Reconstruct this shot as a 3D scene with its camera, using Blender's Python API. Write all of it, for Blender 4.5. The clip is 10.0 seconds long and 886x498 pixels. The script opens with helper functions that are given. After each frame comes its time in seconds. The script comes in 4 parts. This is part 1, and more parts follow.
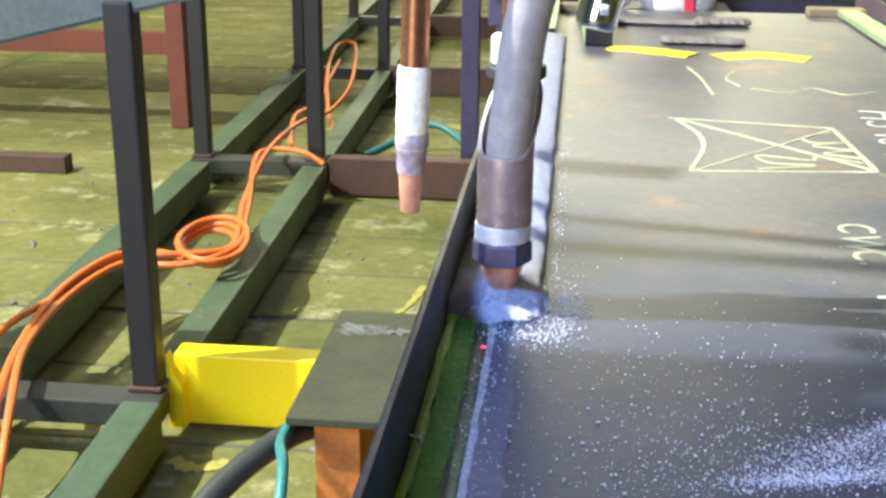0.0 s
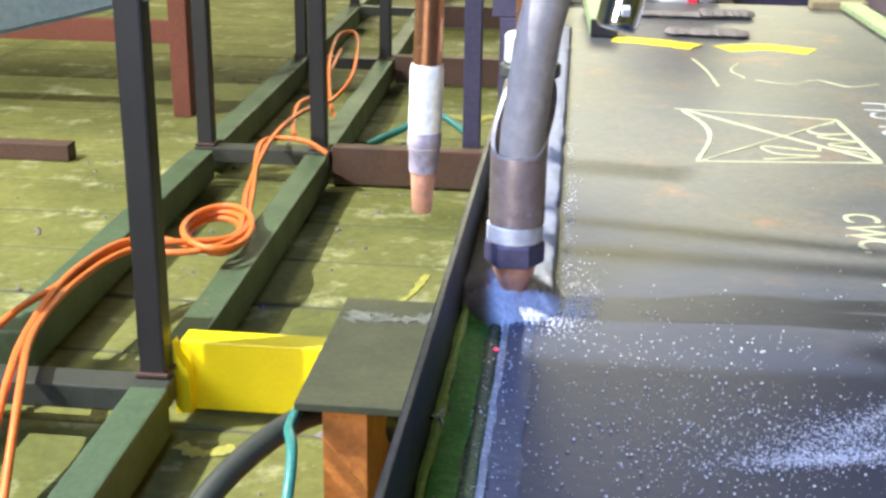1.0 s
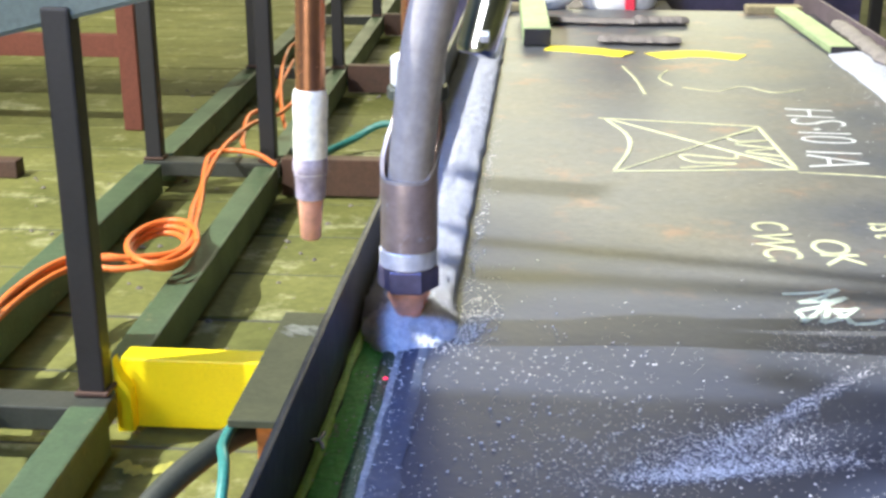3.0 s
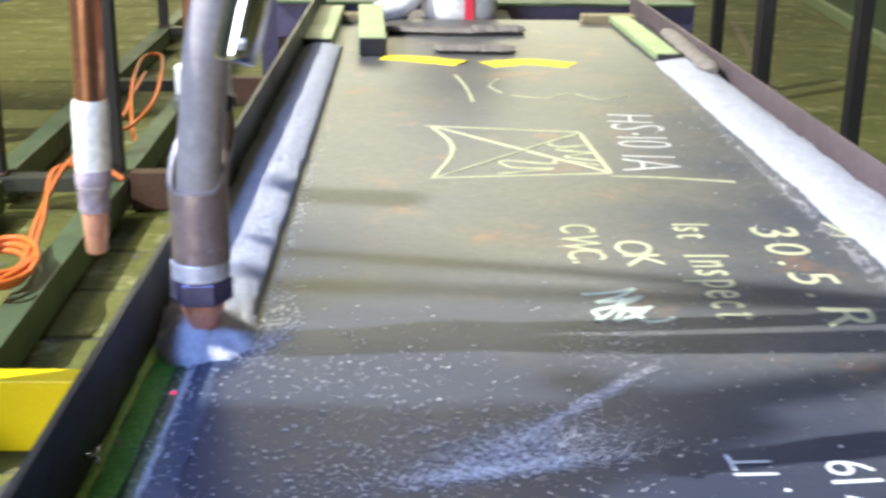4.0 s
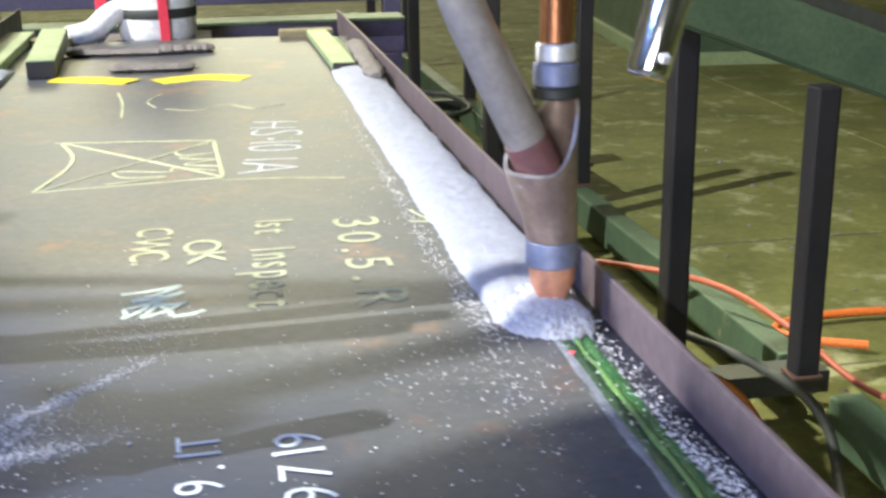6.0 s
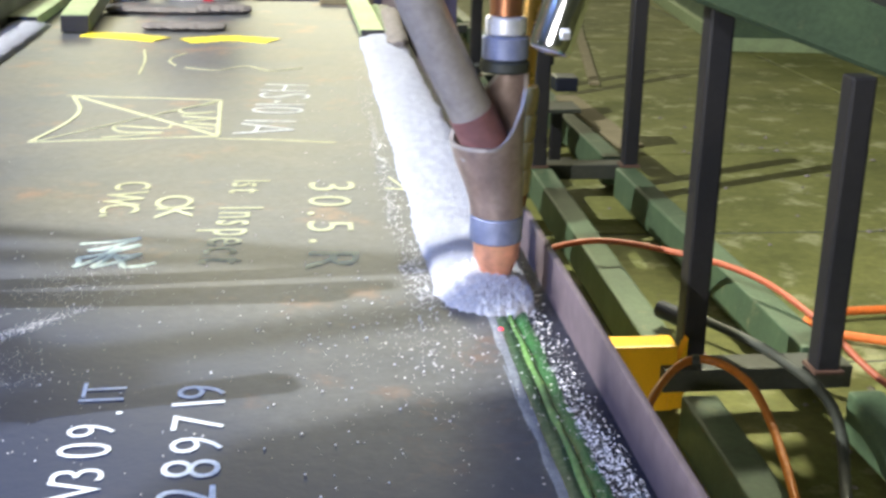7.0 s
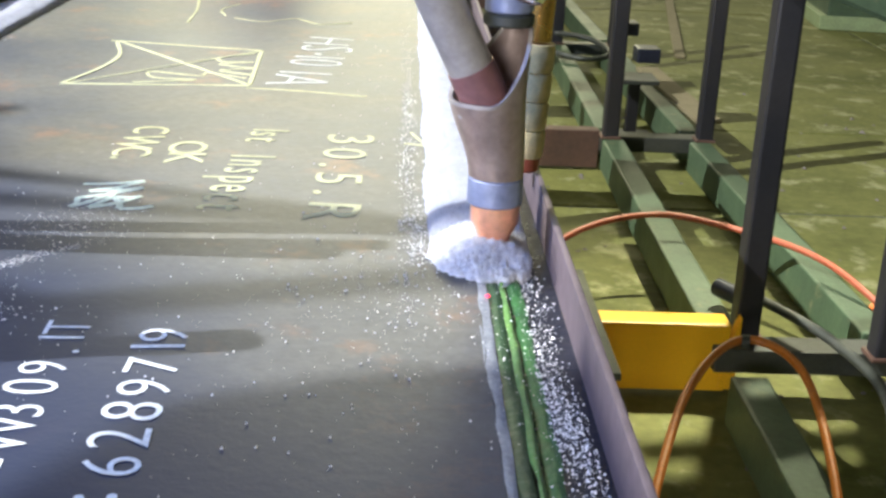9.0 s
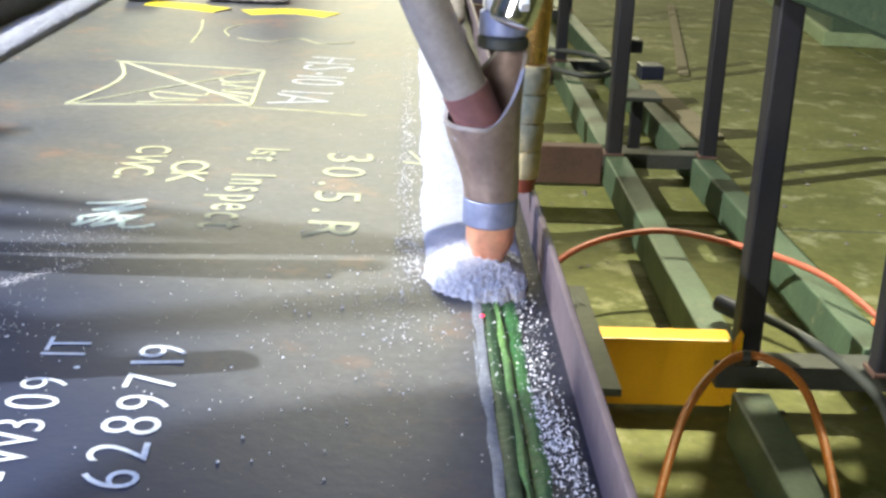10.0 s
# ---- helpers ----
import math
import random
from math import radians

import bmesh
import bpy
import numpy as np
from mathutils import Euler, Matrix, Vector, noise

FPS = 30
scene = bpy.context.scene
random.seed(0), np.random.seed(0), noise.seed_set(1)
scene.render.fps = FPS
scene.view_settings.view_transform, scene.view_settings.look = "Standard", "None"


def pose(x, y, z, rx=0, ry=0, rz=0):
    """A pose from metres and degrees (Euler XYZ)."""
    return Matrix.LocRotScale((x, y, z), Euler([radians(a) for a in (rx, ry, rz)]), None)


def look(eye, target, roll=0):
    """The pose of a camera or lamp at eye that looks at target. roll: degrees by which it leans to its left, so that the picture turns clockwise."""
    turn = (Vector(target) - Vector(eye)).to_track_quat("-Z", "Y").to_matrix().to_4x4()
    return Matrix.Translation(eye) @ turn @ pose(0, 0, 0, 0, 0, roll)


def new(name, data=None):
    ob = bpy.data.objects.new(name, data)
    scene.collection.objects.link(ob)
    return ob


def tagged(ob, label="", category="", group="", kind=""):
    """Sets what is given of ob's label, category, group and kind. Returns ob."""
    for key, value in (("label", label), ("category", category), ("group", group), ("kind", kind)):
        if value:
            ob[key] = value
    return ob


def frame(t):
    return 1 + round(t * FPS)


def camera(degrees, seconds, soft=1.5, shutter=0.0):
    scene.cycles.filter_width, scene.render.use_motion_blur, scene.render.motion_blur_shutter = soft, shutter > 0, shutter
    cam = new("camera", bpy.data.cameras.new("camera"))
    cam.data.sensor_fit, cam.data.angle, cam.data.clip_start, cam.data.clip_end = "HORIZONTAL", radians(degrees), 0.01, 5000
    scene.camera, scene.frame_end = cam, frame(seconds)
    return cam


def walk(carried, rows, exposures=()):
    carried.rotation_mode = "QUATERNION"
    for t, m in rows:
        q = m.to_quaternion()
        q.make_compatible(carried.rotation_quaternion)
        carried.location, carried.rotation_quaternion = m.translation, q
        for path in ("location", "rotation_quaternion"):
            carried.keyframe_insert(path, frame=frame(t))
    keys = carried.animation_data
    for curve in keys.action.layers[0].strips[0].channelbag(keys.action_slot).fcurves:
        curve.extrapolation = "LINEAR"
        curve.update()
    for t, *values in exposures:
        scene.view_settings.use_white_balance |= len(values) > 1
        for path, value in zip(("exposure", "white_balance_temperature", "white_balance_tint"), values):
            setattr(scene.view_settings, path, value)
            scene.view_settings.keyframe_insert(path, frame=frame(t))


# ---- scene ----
cam = camera(40.00, 10.0, soft=2.8, shutter=0.5)
PATH = [
    (0.0, (-0.095, -1.510, 0.364), (-0.248, -0.098, -0.1175), 0.47),
    (0.5, (-0.102, -1.518, 0.361), (-0.254, -0.109, -0.131), 0.79),
    (1.0, (-0.108, -1.533, 0.368), (-0.257, -0.124, -0.125), 0.80),
    (1.5, (-0.110, -1.550, 0.379), (-0.252, -0.140, -0.112), 0.78),
    (2.0, (-0.099, -1.525, 0.371), (-0.238, -0.113, -0.117), 0.66),
    (2.2, (-0.094, -1.524, 0.372), (-0.2295, -0.111, -0.116), 0.58),
    (3.3, (-0.038, -1.522, 0.378), (-0.129, -0.106, -0.107), -0.18),
    (3.5, (-0.034, -1.520, 0.378), (-0.085, -0.101, -0.107), 0.40),
    (4.0, (0.012, -1.524, 0.375), (0.055, -0.101, -0.097), 0.72),
    (4.5, (0.075, -1.555, 0.383), (0.204, -0.134, -0.080), 0.39),
    (5.0, (0.131, -1.573, 0.378), (0.348, -0.158, -0.070), 0.78),
    (5.5, (0.187, -1.583, 0.376), (0.455, -0.174, -0.066), 0.11),
    (5.7, (0.211, -1.540, 0.360), (0.486, -0.131, -0.077), -0.45),
    (6.8, (0.364, -1.574, 0.328), (0.538, -0.154, -0.123), -0.14),
    (7.0, (0.364, -1.568, 0.337), (0.530, -0.153, -0.131), 1.23),
    (7.5, (0.412, -1.512, 0.313), (0.510, -0.095, -0.169), 3.10),
    (8.0, (0.427, -1.532, 0.315), (0.502, -0.122, -0.190), 3.06),
    (8.5, (0.433, -1.539, 0.318), (0.500, -0.131, -0.193), 2.89),
    (9.0, (0.439, -1.548, 0.320), (0.498, -0.138, -0.187), 2.63),
    (9.5, (0.445, -1.558, 0.323), (0.497, -0.144, -0.174), 2.40),
    (10.0, (0.447, -1.563, 0.326), (0.497, -0.146, -0.162), 2.35),
]
EXPOSURE = ((0.0, -0.03), (3.4, -0.06), (4.2, -0.26), (5.6, -0.30), (7.2, -0.16), (10.0, -0.05))
walk(cam, [(t, look(e, g, r)) for t, e, g, r in PATH], EXPOSURE)
FLOOR = -0.77          # the web plate's top is z = 0
# the carriage's travel along y, from its place at the start
TRAVEL = ((0.0, 0.0), (0.5, -0.018), (1.0, -0.034), (1.5, -0.044), (2.0, -0.048), (3.3, -0.052), (4.5, -0.059), (5.5, -0.066), (7.0, -0.080), (8.5, -0.090), (10.0, -0.100))

# ---- light ----
world = bpy.data.worlds.new("hall_air")
scene.world = world
world.use_nodes = True
world.node_tree.nodes["Background"].inputs[0].default_value = (0.75, 0.85, 0.8, 1)
world.node_tree.nodes["Background"].inputs[1].default_value = 0.012


def area_lamp(name, eye, target, sx, sy, watts, colour, spread=180):
    d = bpy.data.lights.new(name, "AREA")
    d.shape, d.size, d.size_y, d.energy, d.color = "RECTANGLE", sx, sy, watts, colour
    d.spread = radians(spread)
    ob = new(name, d)
    ob.matrix_world = look(eye, target)
    return ob


area_lamp("skylight_lamp", (-5.6, 4.5, 7.4), (-5.6, 4.5, 0), 3.0, 9, 560, (1.0, 0.97, 0.74), 84)
KEY = (-5.5, -1.0, 5.6)
area_lamp("bay_lamp_key", KEY, (0.1, -0.1, 0.0), 0.055, 0.055, 500, (0.96, 0.98, 0.93), 90)
# blue fill without a real source, added to tint the near west corner
area_lamp("screen_lamp_west", (-0.75, -1.38, 1.1), (-0.2, -0.7, 0), 0.3, 0.25, 37, (0.22, 0.40, 1.0))
area_lamp("door_lamp_south", (-3.0, -8.6, 1.6), (-0.2, 0.0, 0), 3.0, 2.2, 740, (1.0, 0.98, 0.96))
# narrow fill, added to brighten the floor inside the east rail
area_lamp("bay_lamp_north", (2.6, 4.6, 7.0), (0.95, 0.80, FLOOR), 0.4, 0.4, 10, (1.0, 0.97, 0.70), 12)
area_lamp("window_lamp_north", (0, 21.5, 5.5), (0, 2, 0), 9, 3.5, 1500, (1.0, 0.95, 0.62))


# ---- materials ----
def mat(name, base, second, rough=0.6, metal=0.0, coarse=3.0, fine=60.0, bump=0.15, mix=0.6, third=None, third_at=0.62, rspread=0.15, spec=0.5, whole=False):
    m = bpy.data.materials.new(name)
    m.use_nodes = True
    n, l = m.node_tree.nodes, m.node_tree.links
    b = n["Principled BSDF"]
    tc = n.new("ShaderNodeTexCoord")
    inf = n.new("ShaderNodeObjectInfo")
    off = n.new("ShaderNodeVectorMath")
    off.operation = "MULTIPLY_ADD"
    l.new(inf.outputs["Random"], off.inputs[0])
    off.inputs[1].default_value = (7.0, 5.0, 3.0)
    l.new(tc.outputs["Object"], off.inputs[2])

    if whole:
        geo = n.new("ShaderNodeNewGeometry")
        off.inputs[1].default_value = (0.0, 0.0, 0.0)
        l.new(geo.outputs["Position"], off.inputs[2])

    def noise_at(scale, detail, rgh=0.6):
        t = n.new("ShaderNodeTexNoise")
        t.inputs["Scale"].default_value, t.inputs["Detail"].default_value, t.inputs["Roughness"].default_value = scale, detail, rgh
        l.new(off.outputs[0], t.inputs["Vector"])
        return t

    a, f = noise_at(coarse, 6, 0.65), noise_at(fine, 4)
    ramp = n.new("ShaderNodeMapRange")
    ramp.inputs[1].default_value, ramp.inputs[2].default_value, ramp.inputs[4].default_value = 0.35, 0.68, mix
    l.new(a.outputs["Fac"], ramp.inputs[0])
    c1 = n.new("ShaderNodeMix")
    c1.data_type = "RGBA"
    c1.inputs[6].default_value, c1.inputs[7].default_value = (*base, 1), (*second, 1)
    l.new(ramp.outputs[0], c1.inputs[0])
    out = c1.outputs[2]
    if third:
        s = noise_at(coarse * 2.7, 8, 0.7)
        r3 = n.new("ShaderNodeMapRange")
        r3.inputs[1].default_value, r3.inputs[2].default_value = third_at, third_at + 0.1
        l.new(s.outputs["Fac"], r3.inputs[0])
        c2 = n.new("ShaderNodeMix")
        c2.data_type = "RGBA"
        l.new(r3.outputs[0], c2.inputs[0])
        l.new(out, c2.inputs[6])
        c2.inputs[7].default_value = (*third, 1)
        out = c2.outputs[2]
    g = n.new("ShaderNodeMapRange")
    g.inputs[1].default_value, g.inputs[2].default_value, g.inputs[3].default_value, g.inputs[4].default_value = 0.25, 0.75, 0.78, 1.22
    l.new(f.outputs["Fac"], g.inputs[0])
    c3 = n.new("ShaderNodeMix")
    c3.data_type, c3.blend_type = "RGBA", "MULTIPLY"
    c3.inputs[0].default_value = 1
    l.new(out, c3.inputs[6])
    l.new(g.outputs[0], c3.inputs[7])
    l.new(c3.outputs[2], b.inputs["Base Color"])
    rr = n.new("ShaderNodeMapRange")
    rr.inputs[3].default_value, rr.inputs[4].default_value = max(0.03, rough - rspread), min(1, rough + rspread)
    l.new(a.outputs["Fac"], rr.inputs[0])
    l.new(rr.outputs[0], b.inputs["Roughness"])
    b.inputs["Metallic"].default_value = metal
    b.inputs["Specular IOR Level"].default_value = spec
    if bump:
        bp = n.new("ShaderNodeBump")
        bp.inputs["Strength"].default_value, bp.inputs["Distance"].default_value = bump, 0.004
        l.new(f.outputs["Fac"], bp.inputs["Height"])
        l.new(bp.outputs[0], b.inputs["Normal"])
    return m


def glow(name, colour, power):
    m = bpy.data.materials.new(name)
    m.use_nodes = True
    b = m.node_tree.nodes["Principled BSDF"]
    b.inputs["Base Color"].default_value = (*colour, 1)
    b.inputs["Emission Color"].default_value = (*colour, 1)
    b.inputs["Emission Strength"].default_value = power
    return m


M_FLOOR = mat("concrete", (0.178, 0.180, 0.054), (0.096, 0.104, 0.028), 0.75, 0, 1.9, 38, 0.25, 1.0, (0.30, 0.30, 0.155), 0.54, 0.12, 0.3, True)
M_JOINT = mat("joint_filler", (0.08, 0.08, 0.06), (0.05, 0.05, 0.04), 0.9)
M_WALL = mat("hall_cladding", (0.16, 0.18, 0.15), (0.13, 0.15, 0.12), 0.7, 0, 0.6, 20, 0.1)
M_ROOF = mat("roof_sheet", (0.16, 0.17, 0.16), (0.13, 0.14, 0.13), 0.7, 0, 0.6, 20, 0.1)
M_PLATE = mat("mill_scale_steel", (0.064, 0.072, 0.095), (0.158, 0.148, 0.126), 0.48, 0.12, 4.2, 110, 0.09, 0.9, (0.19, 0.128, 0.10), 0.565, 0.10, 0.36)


def shade_zone(m, colour):
    """Shade painted as dark blue mill scale, across the corner towards the west seam and the near end."""
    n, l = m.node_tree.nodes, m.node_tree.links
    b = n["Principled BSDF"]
    # dusty: the plate's own mottled colour, kept outside the painted shade
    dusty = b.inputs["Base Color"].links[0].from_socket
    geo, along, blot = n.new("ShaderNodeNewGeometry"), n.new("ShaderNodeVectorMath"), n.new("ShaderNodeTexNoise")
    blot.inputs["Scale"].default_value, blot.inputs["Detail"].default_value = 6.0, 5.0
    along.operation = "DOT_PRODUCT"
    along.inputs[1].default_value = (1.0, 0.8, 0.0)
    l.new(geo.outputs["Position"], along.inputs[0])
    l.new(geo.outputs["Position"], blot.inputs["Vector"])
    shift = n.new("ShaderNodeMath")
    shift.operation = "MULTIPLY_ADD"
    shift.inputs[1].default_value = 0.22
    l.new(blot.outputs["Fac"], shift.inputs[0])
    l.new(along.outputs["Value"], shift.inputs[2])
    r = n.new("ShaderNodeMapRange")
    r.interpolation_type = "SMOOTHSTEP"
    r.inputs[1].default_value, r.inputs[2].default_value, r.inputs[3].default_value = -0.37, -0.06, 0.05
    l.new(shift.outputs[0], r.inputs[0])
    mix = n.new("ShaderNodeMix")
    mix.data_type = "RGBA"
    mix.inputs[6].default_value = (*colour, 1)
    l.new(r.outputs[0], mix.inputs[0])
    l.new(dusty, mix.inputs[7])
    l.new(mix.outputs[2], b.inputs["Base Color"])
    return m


shade_zone(M_PLATE, (0.024, 0.032, 0.066))
M_EDGE = mat("purple_brown_steel", (0.130, 0.098, 0.112), (0.085, 0.064, 0.072), 0.6, 0.1, 4, 80, 0.12, 0.8, (0.22, 0.15, 0.12), 0.66)
M_BLACK = mat("scorched_steel", (0.015, 0.018, 0.032), (0.025, 0.027, 0.045), 0.45, 0.2, 8, 120, 0.25)
M_GREEN = mat("green_weld_bead", (0.050, 0.19, 0.05), (0.026, 0.085, 0.042), 0.45, 0.2, 14, 160, 0.4, 0.9, (0.12, 0.34, 0.05), 0.58)
# west bead and margin: greens lightened in the colour to offset shade there
M_BRIGHTBEAD = mat("brightened_green_bead", (0.14, 0.60, 0.11), (0.07, 0.36, 0.09), 0.7, 0.0, 18, 160, 0.5, 0.9, (0.10, 0.20, 0.16), 0.62)
M_LIME = mat("yellow_green_margin", (0.42, 0.66, 0.13), (0.20, 0.44, 0.09), 0.7, 0.0, 26, 160, 0.5)
M_ROOT = mat("dark_green_root", (0.045, 0.11, 0.045), (0.05, 0.06, 0.05), 0.45, 0.2, 20, 160, 0.4)
M_RIDGE = mat("bright_green_ridge", (0.13, 0.27, 0.07), (0.06, 0.12, 0.05), 0.5, 0.1, 22, 160, 0.4, 0.9, (0.3, 0.45, 0.12), 0.6)
M_SEAM = mat("ground_seam", (0.34, 0.36, 0.40), (0.16, 0.17, 0.20), 0.5, 0.3, 30, 200, 0.4)
M_FLUX = mat("flux_granules", (0.54, 0.55, 0.63), (0.42, 0.43, 0.52), 0.9, 0, 60, 620, 1.0, 0.8, (0.42, 0.43, 0.50), 0.70, 0.05, 0.2)
# flux for the heaps; their strong light is put into a lighter colour
M_BRIGHTFLUX = mat("brightened_flux", (0.93, 0.92, 0.97), (0.66, 0.68, 0.80), 0.9, 0, 110, 700, 1.0, 0.9, (0.45, 0.47, 0.62), 0.66, 0.05, 0.2)
M_GRAIN = mat("flux_grain", (0.74, 0.73, 0.73), (0.56, 0.56, 0.58), 0.6, 0, 30, 200, 0.0)
M_CHALK = mat("yellow_white_chalk", (0.56, 0.55, 0.34), (0.37, 0.37, 0.23), 0.95, 0, 40, 300, 0.3, 0.8)
M_CHALKW = mat("white_paint_marker", (0.72, 0.73, 0.72), (0.46, 0.48, 0.50), 0.8, 0, 30, 200, 0.1)
M_CHALKG = mat("pale_green_chalk", (0.66, 0.72, 0.58), (0.46, 0.54, 0.44), 0.95, 0, 40, 300, 0.3, 0.8)
M_YMARK = mat("yellow_marking_paint", (0.85, 0.68, 0.03), (0.6, 0.47, 0.03), 0.6, 0, 12, 150, 0.1)
M_FADED = mat("faded_yellow_splash", (0.42, 0.38, 0.07), (0.25, 0.25, 0.06), 0.8, 0, 18, 150, 0.1, 1.0)
M_RAIL = mat("green_painted_steel", (0.068, 0.108, 0.058), (0.042, 0.07, 0.04), 0.55, 0.0, 5, 90, 0.15, 0.9, (0.15, 0.155, 0.085), 0.60)
M_ARM = mat("grey_green_paint", (0.115, 0.15, 0.15), (0.085, 0.115, 0.115), 0.5, 0.0, 4, 90, 0.1, 0.8, (0.16, 0.18, 0.17), 0.66)
M_DARKRAIL = mat("dark_primed_steel", (0.035, 0.04, 0.036), (0.06, 0.058, 0.045), 0.55, 0.1, 6, 90, 0.15)
M_POST = mat("blue_black_tube", (0.011, 0.011, 0.016), (0.019, 0.016, 0.017), 0.5, 0.0, 5, 90, 0.1, 0.7, (0.07, 0.045, 0.035), 0.70)
M_RUSTBEAM = mat("brown_primed_beam", (0.095, 0.046, 0.032), (0.060, 0.036, 0.028), 0.65, 0, 6, 90, 0.2, 0.8, (0.12, 0.095, 0.06), 0.68)
M_YELLOW = mat("yellow_enamel", (0.95, 0.78, 0.005), (0.90, 0.71, 0.008), 0.4, 0, 5, 500, 0.03, 0.6, (0.80, 0.6, 0.02), 0.74)
M_AMBER = mat("amber_enamel", (0.80, 0.43, 0.008), (0.74, 0.38, 0.008), 0.45, 0, 5, 400, 0.04, 0.6, (0.62, 0.44, 0.04), 0.72)
M_RUST = mat("orange_rust", (0.50, 0.17, 0.03), (0.36, 0.11, 0.025), 0.85, 0, 14, 90, 0.5, 0.8, (0.12, 0.06, 0.03), 0.64)
M_STOOL = mat("olive_grey_plate", (0.046, 0.050, 0.027), (0.030, 0.034, 0.020), 0.6, 0.1, 8, 90, 0.15, 0.7, (0.14, 0.14, 0.12), 0.7)
M_REDIRON = mat("red_oxide_iron", (0.18, 0.05, 0.03), (0.13, 0.04, 0.025), 0.7, 0, 6, 80, 0.2)
M_ORANGE = mat("orange_rubber", (0.72, 0.17, 0.03), (0.58, 0.13, 0.03), 0.5, 0, 12, 120, 0.1)
M_AMBERHOSE = mat("amber_rubber", (0.50, 0.16, 0.02), (0.38, 0.12, 0.02), 0.45, 0, 12, 120, 0.1)
M_REDHOSE = mat("red_brown_rubber", (0.36, 0.08, 0.035), (0.28, 0.065, 0.03), 0.5, 0, 12, 120, 0.1)
M_TEAL = mat("teal_rubber", (0.03, 0.19, 0.17), (0.025, 0.14, 0.13), 0.45, 0, 12, 120, 0.1)
M_BLACKRUB = mat("black_rubber", (0.03, 0.035, 0.03), (0.05, 0.05, 0.04), 0.55, 0, 12, 120, 0.15)
M_GREYHOSE = mat("grey_flux_hose", (0.37, 0.335, 0.31), (0.29, 0.26, 0.24), 0.42, 0.1, 8, 90, 0.05)
M_SLEEVE = mat("heat_stained_steel", (0.38, 0.30, 0.27), (0.22, 0.15, 0.13), 0.40, 0.45, 14, 90, 0.12, 0.8, (0.45, 0.44, 0.46), 0.64)
M_FERRULE = mat("maroon_rubber", (0.22, 0.10, 0.10), (0.16, 0.08, 0.08), 0.5, 0, 20, 90, 0.1)
M_BRIGHT = mat("cut_steel", (0.80, 0.80, 0.82), (0.66, 0.66, 0.70), 0.38, 0.5, 20, 120, 0.05)
M_LIP = mat("dull_cut_steel", (0.42, 0.38, 0.37), (0.28, 0.24, 0.23), 0.45, 0.4, 20, 120, 0.08)
M_NUT = mat("blued_steel", (0.14, 0.13, 0.22), (0.2, 0.17, 0.24), 0.35, 0.7, 20, 90, 0.08)
M_RING = mat("blue_grey_ring", (0.22, 0.25, 0.38), (0.28, 0.29, 0.40), 0.5, 0.3, 20, 90, 0.15)
M_COPPER = mat("copper", (0.90, 0.44, 0.27), (0.80, 0.36, 0.22), 0.33, 0.45, 18, 90, 0.05)
M_COPPERROD = mat("tarnished_copper", (0.55, 0.25, 0.13), (0.45, 0.2, 0.11), 0.28, 0.9, 10, 90, 0.03)
M_BRASS = mat("brass_rod", (0.82, 0.50, 0.15), (0.70, 0.38, 0.1), 0.28, 0.9, 10, 90, 0.03)
M_TAPE = mat("white_glass_tape", (0.86, 0.82, 0.68), (0.78, 0.72, 0.58), 0.85, 0, 20, 160, 0.3, 0.7, (0.42, 0.34, 0.34), 0.68)
M_SCORCH = mat("scorched_tape", (0.30, 0.24, 0.27), (0.45, 0.38, 0.36), 0.85, 0, 40, 160, 0.3, 0.8)
M_TANTAPE = mat("tan_glass_tape", (0.78, 0.62, 0.30), (0.66, 0.50, 0.22), 0.85, 0, 20, 160, 0.3, 0.7, (0.3, 0.2, 0.1), 0.68)
M_CHROME = mat("chrome", (0.78, 0.79, 0.83), (0.72, 0.73, 0.78), 0.14, 1.0, 20, 60, 0.0, 0.5, None, 0.6, 0.06)
M_WHITE = mat("white_plastic", (0.82, 0.82, 0.82), (0.76, 0.77, 0.78), 0.5, 0, 6, 60, 0.05)
M_RED = mat("red_webbing", (0.62, 0.02, 0.05), (0.52, 0.02, 0.05), 0.6, 0, 20, 150, 0.1)
M_BLUEBEAM = mat("blue_purple_beam", (0.07, 0.06, 0.13), (0.05, 0.05, 0.09), 0.5, 0.2, 4, 60, 0.1)
M_SMEAR = mat("pale_smear", (0.16, 0.165, 0.15), (0.06, 0.063, 0.045), 0.9, 0, 30, 200, 0.2, 1.0)
M_TAB = mat("pale_green_plate", (0.30, 0.38, 0.20), (0.22, 0.27, 0.15), 0.55, 0.1, 10, 90, 0.15, 0.7, (0.5, 0.55, 0.45), 0.68)
M_SLAG = mat("grey_slag", (0.20, 0.175, 0.165), (0.13, 0.115, 0.11), 0.9, 0, 25, 120, 0.8)
M_WOOD = mat("tan_board", (0.23, 0.19, 0.11), (0.17, 0.14, 0.08), 0.8, 0, 9, 90, 0.3)
M_EDGEW = mat("blackened_edge_steel", (0.050, 0.047, 0.042), (0.026, 0.026, 0.028), 0.5, 0.2, 9, 90, 0.2, 0.8, (0.12, 0.11, 0.08), 0.66)
M_TINT = mat("blue_heat_tint", (0.030, 0.050, 0.11), (0.05, 0.062, 0.095), 0.5, 0.15, 16, 120, 0.1, 0.9, (0.15, 0.16, 0.19), 0.60)
M_LASER = glow("laser_red", (1.0, 0.03, 0.1), 2.5)


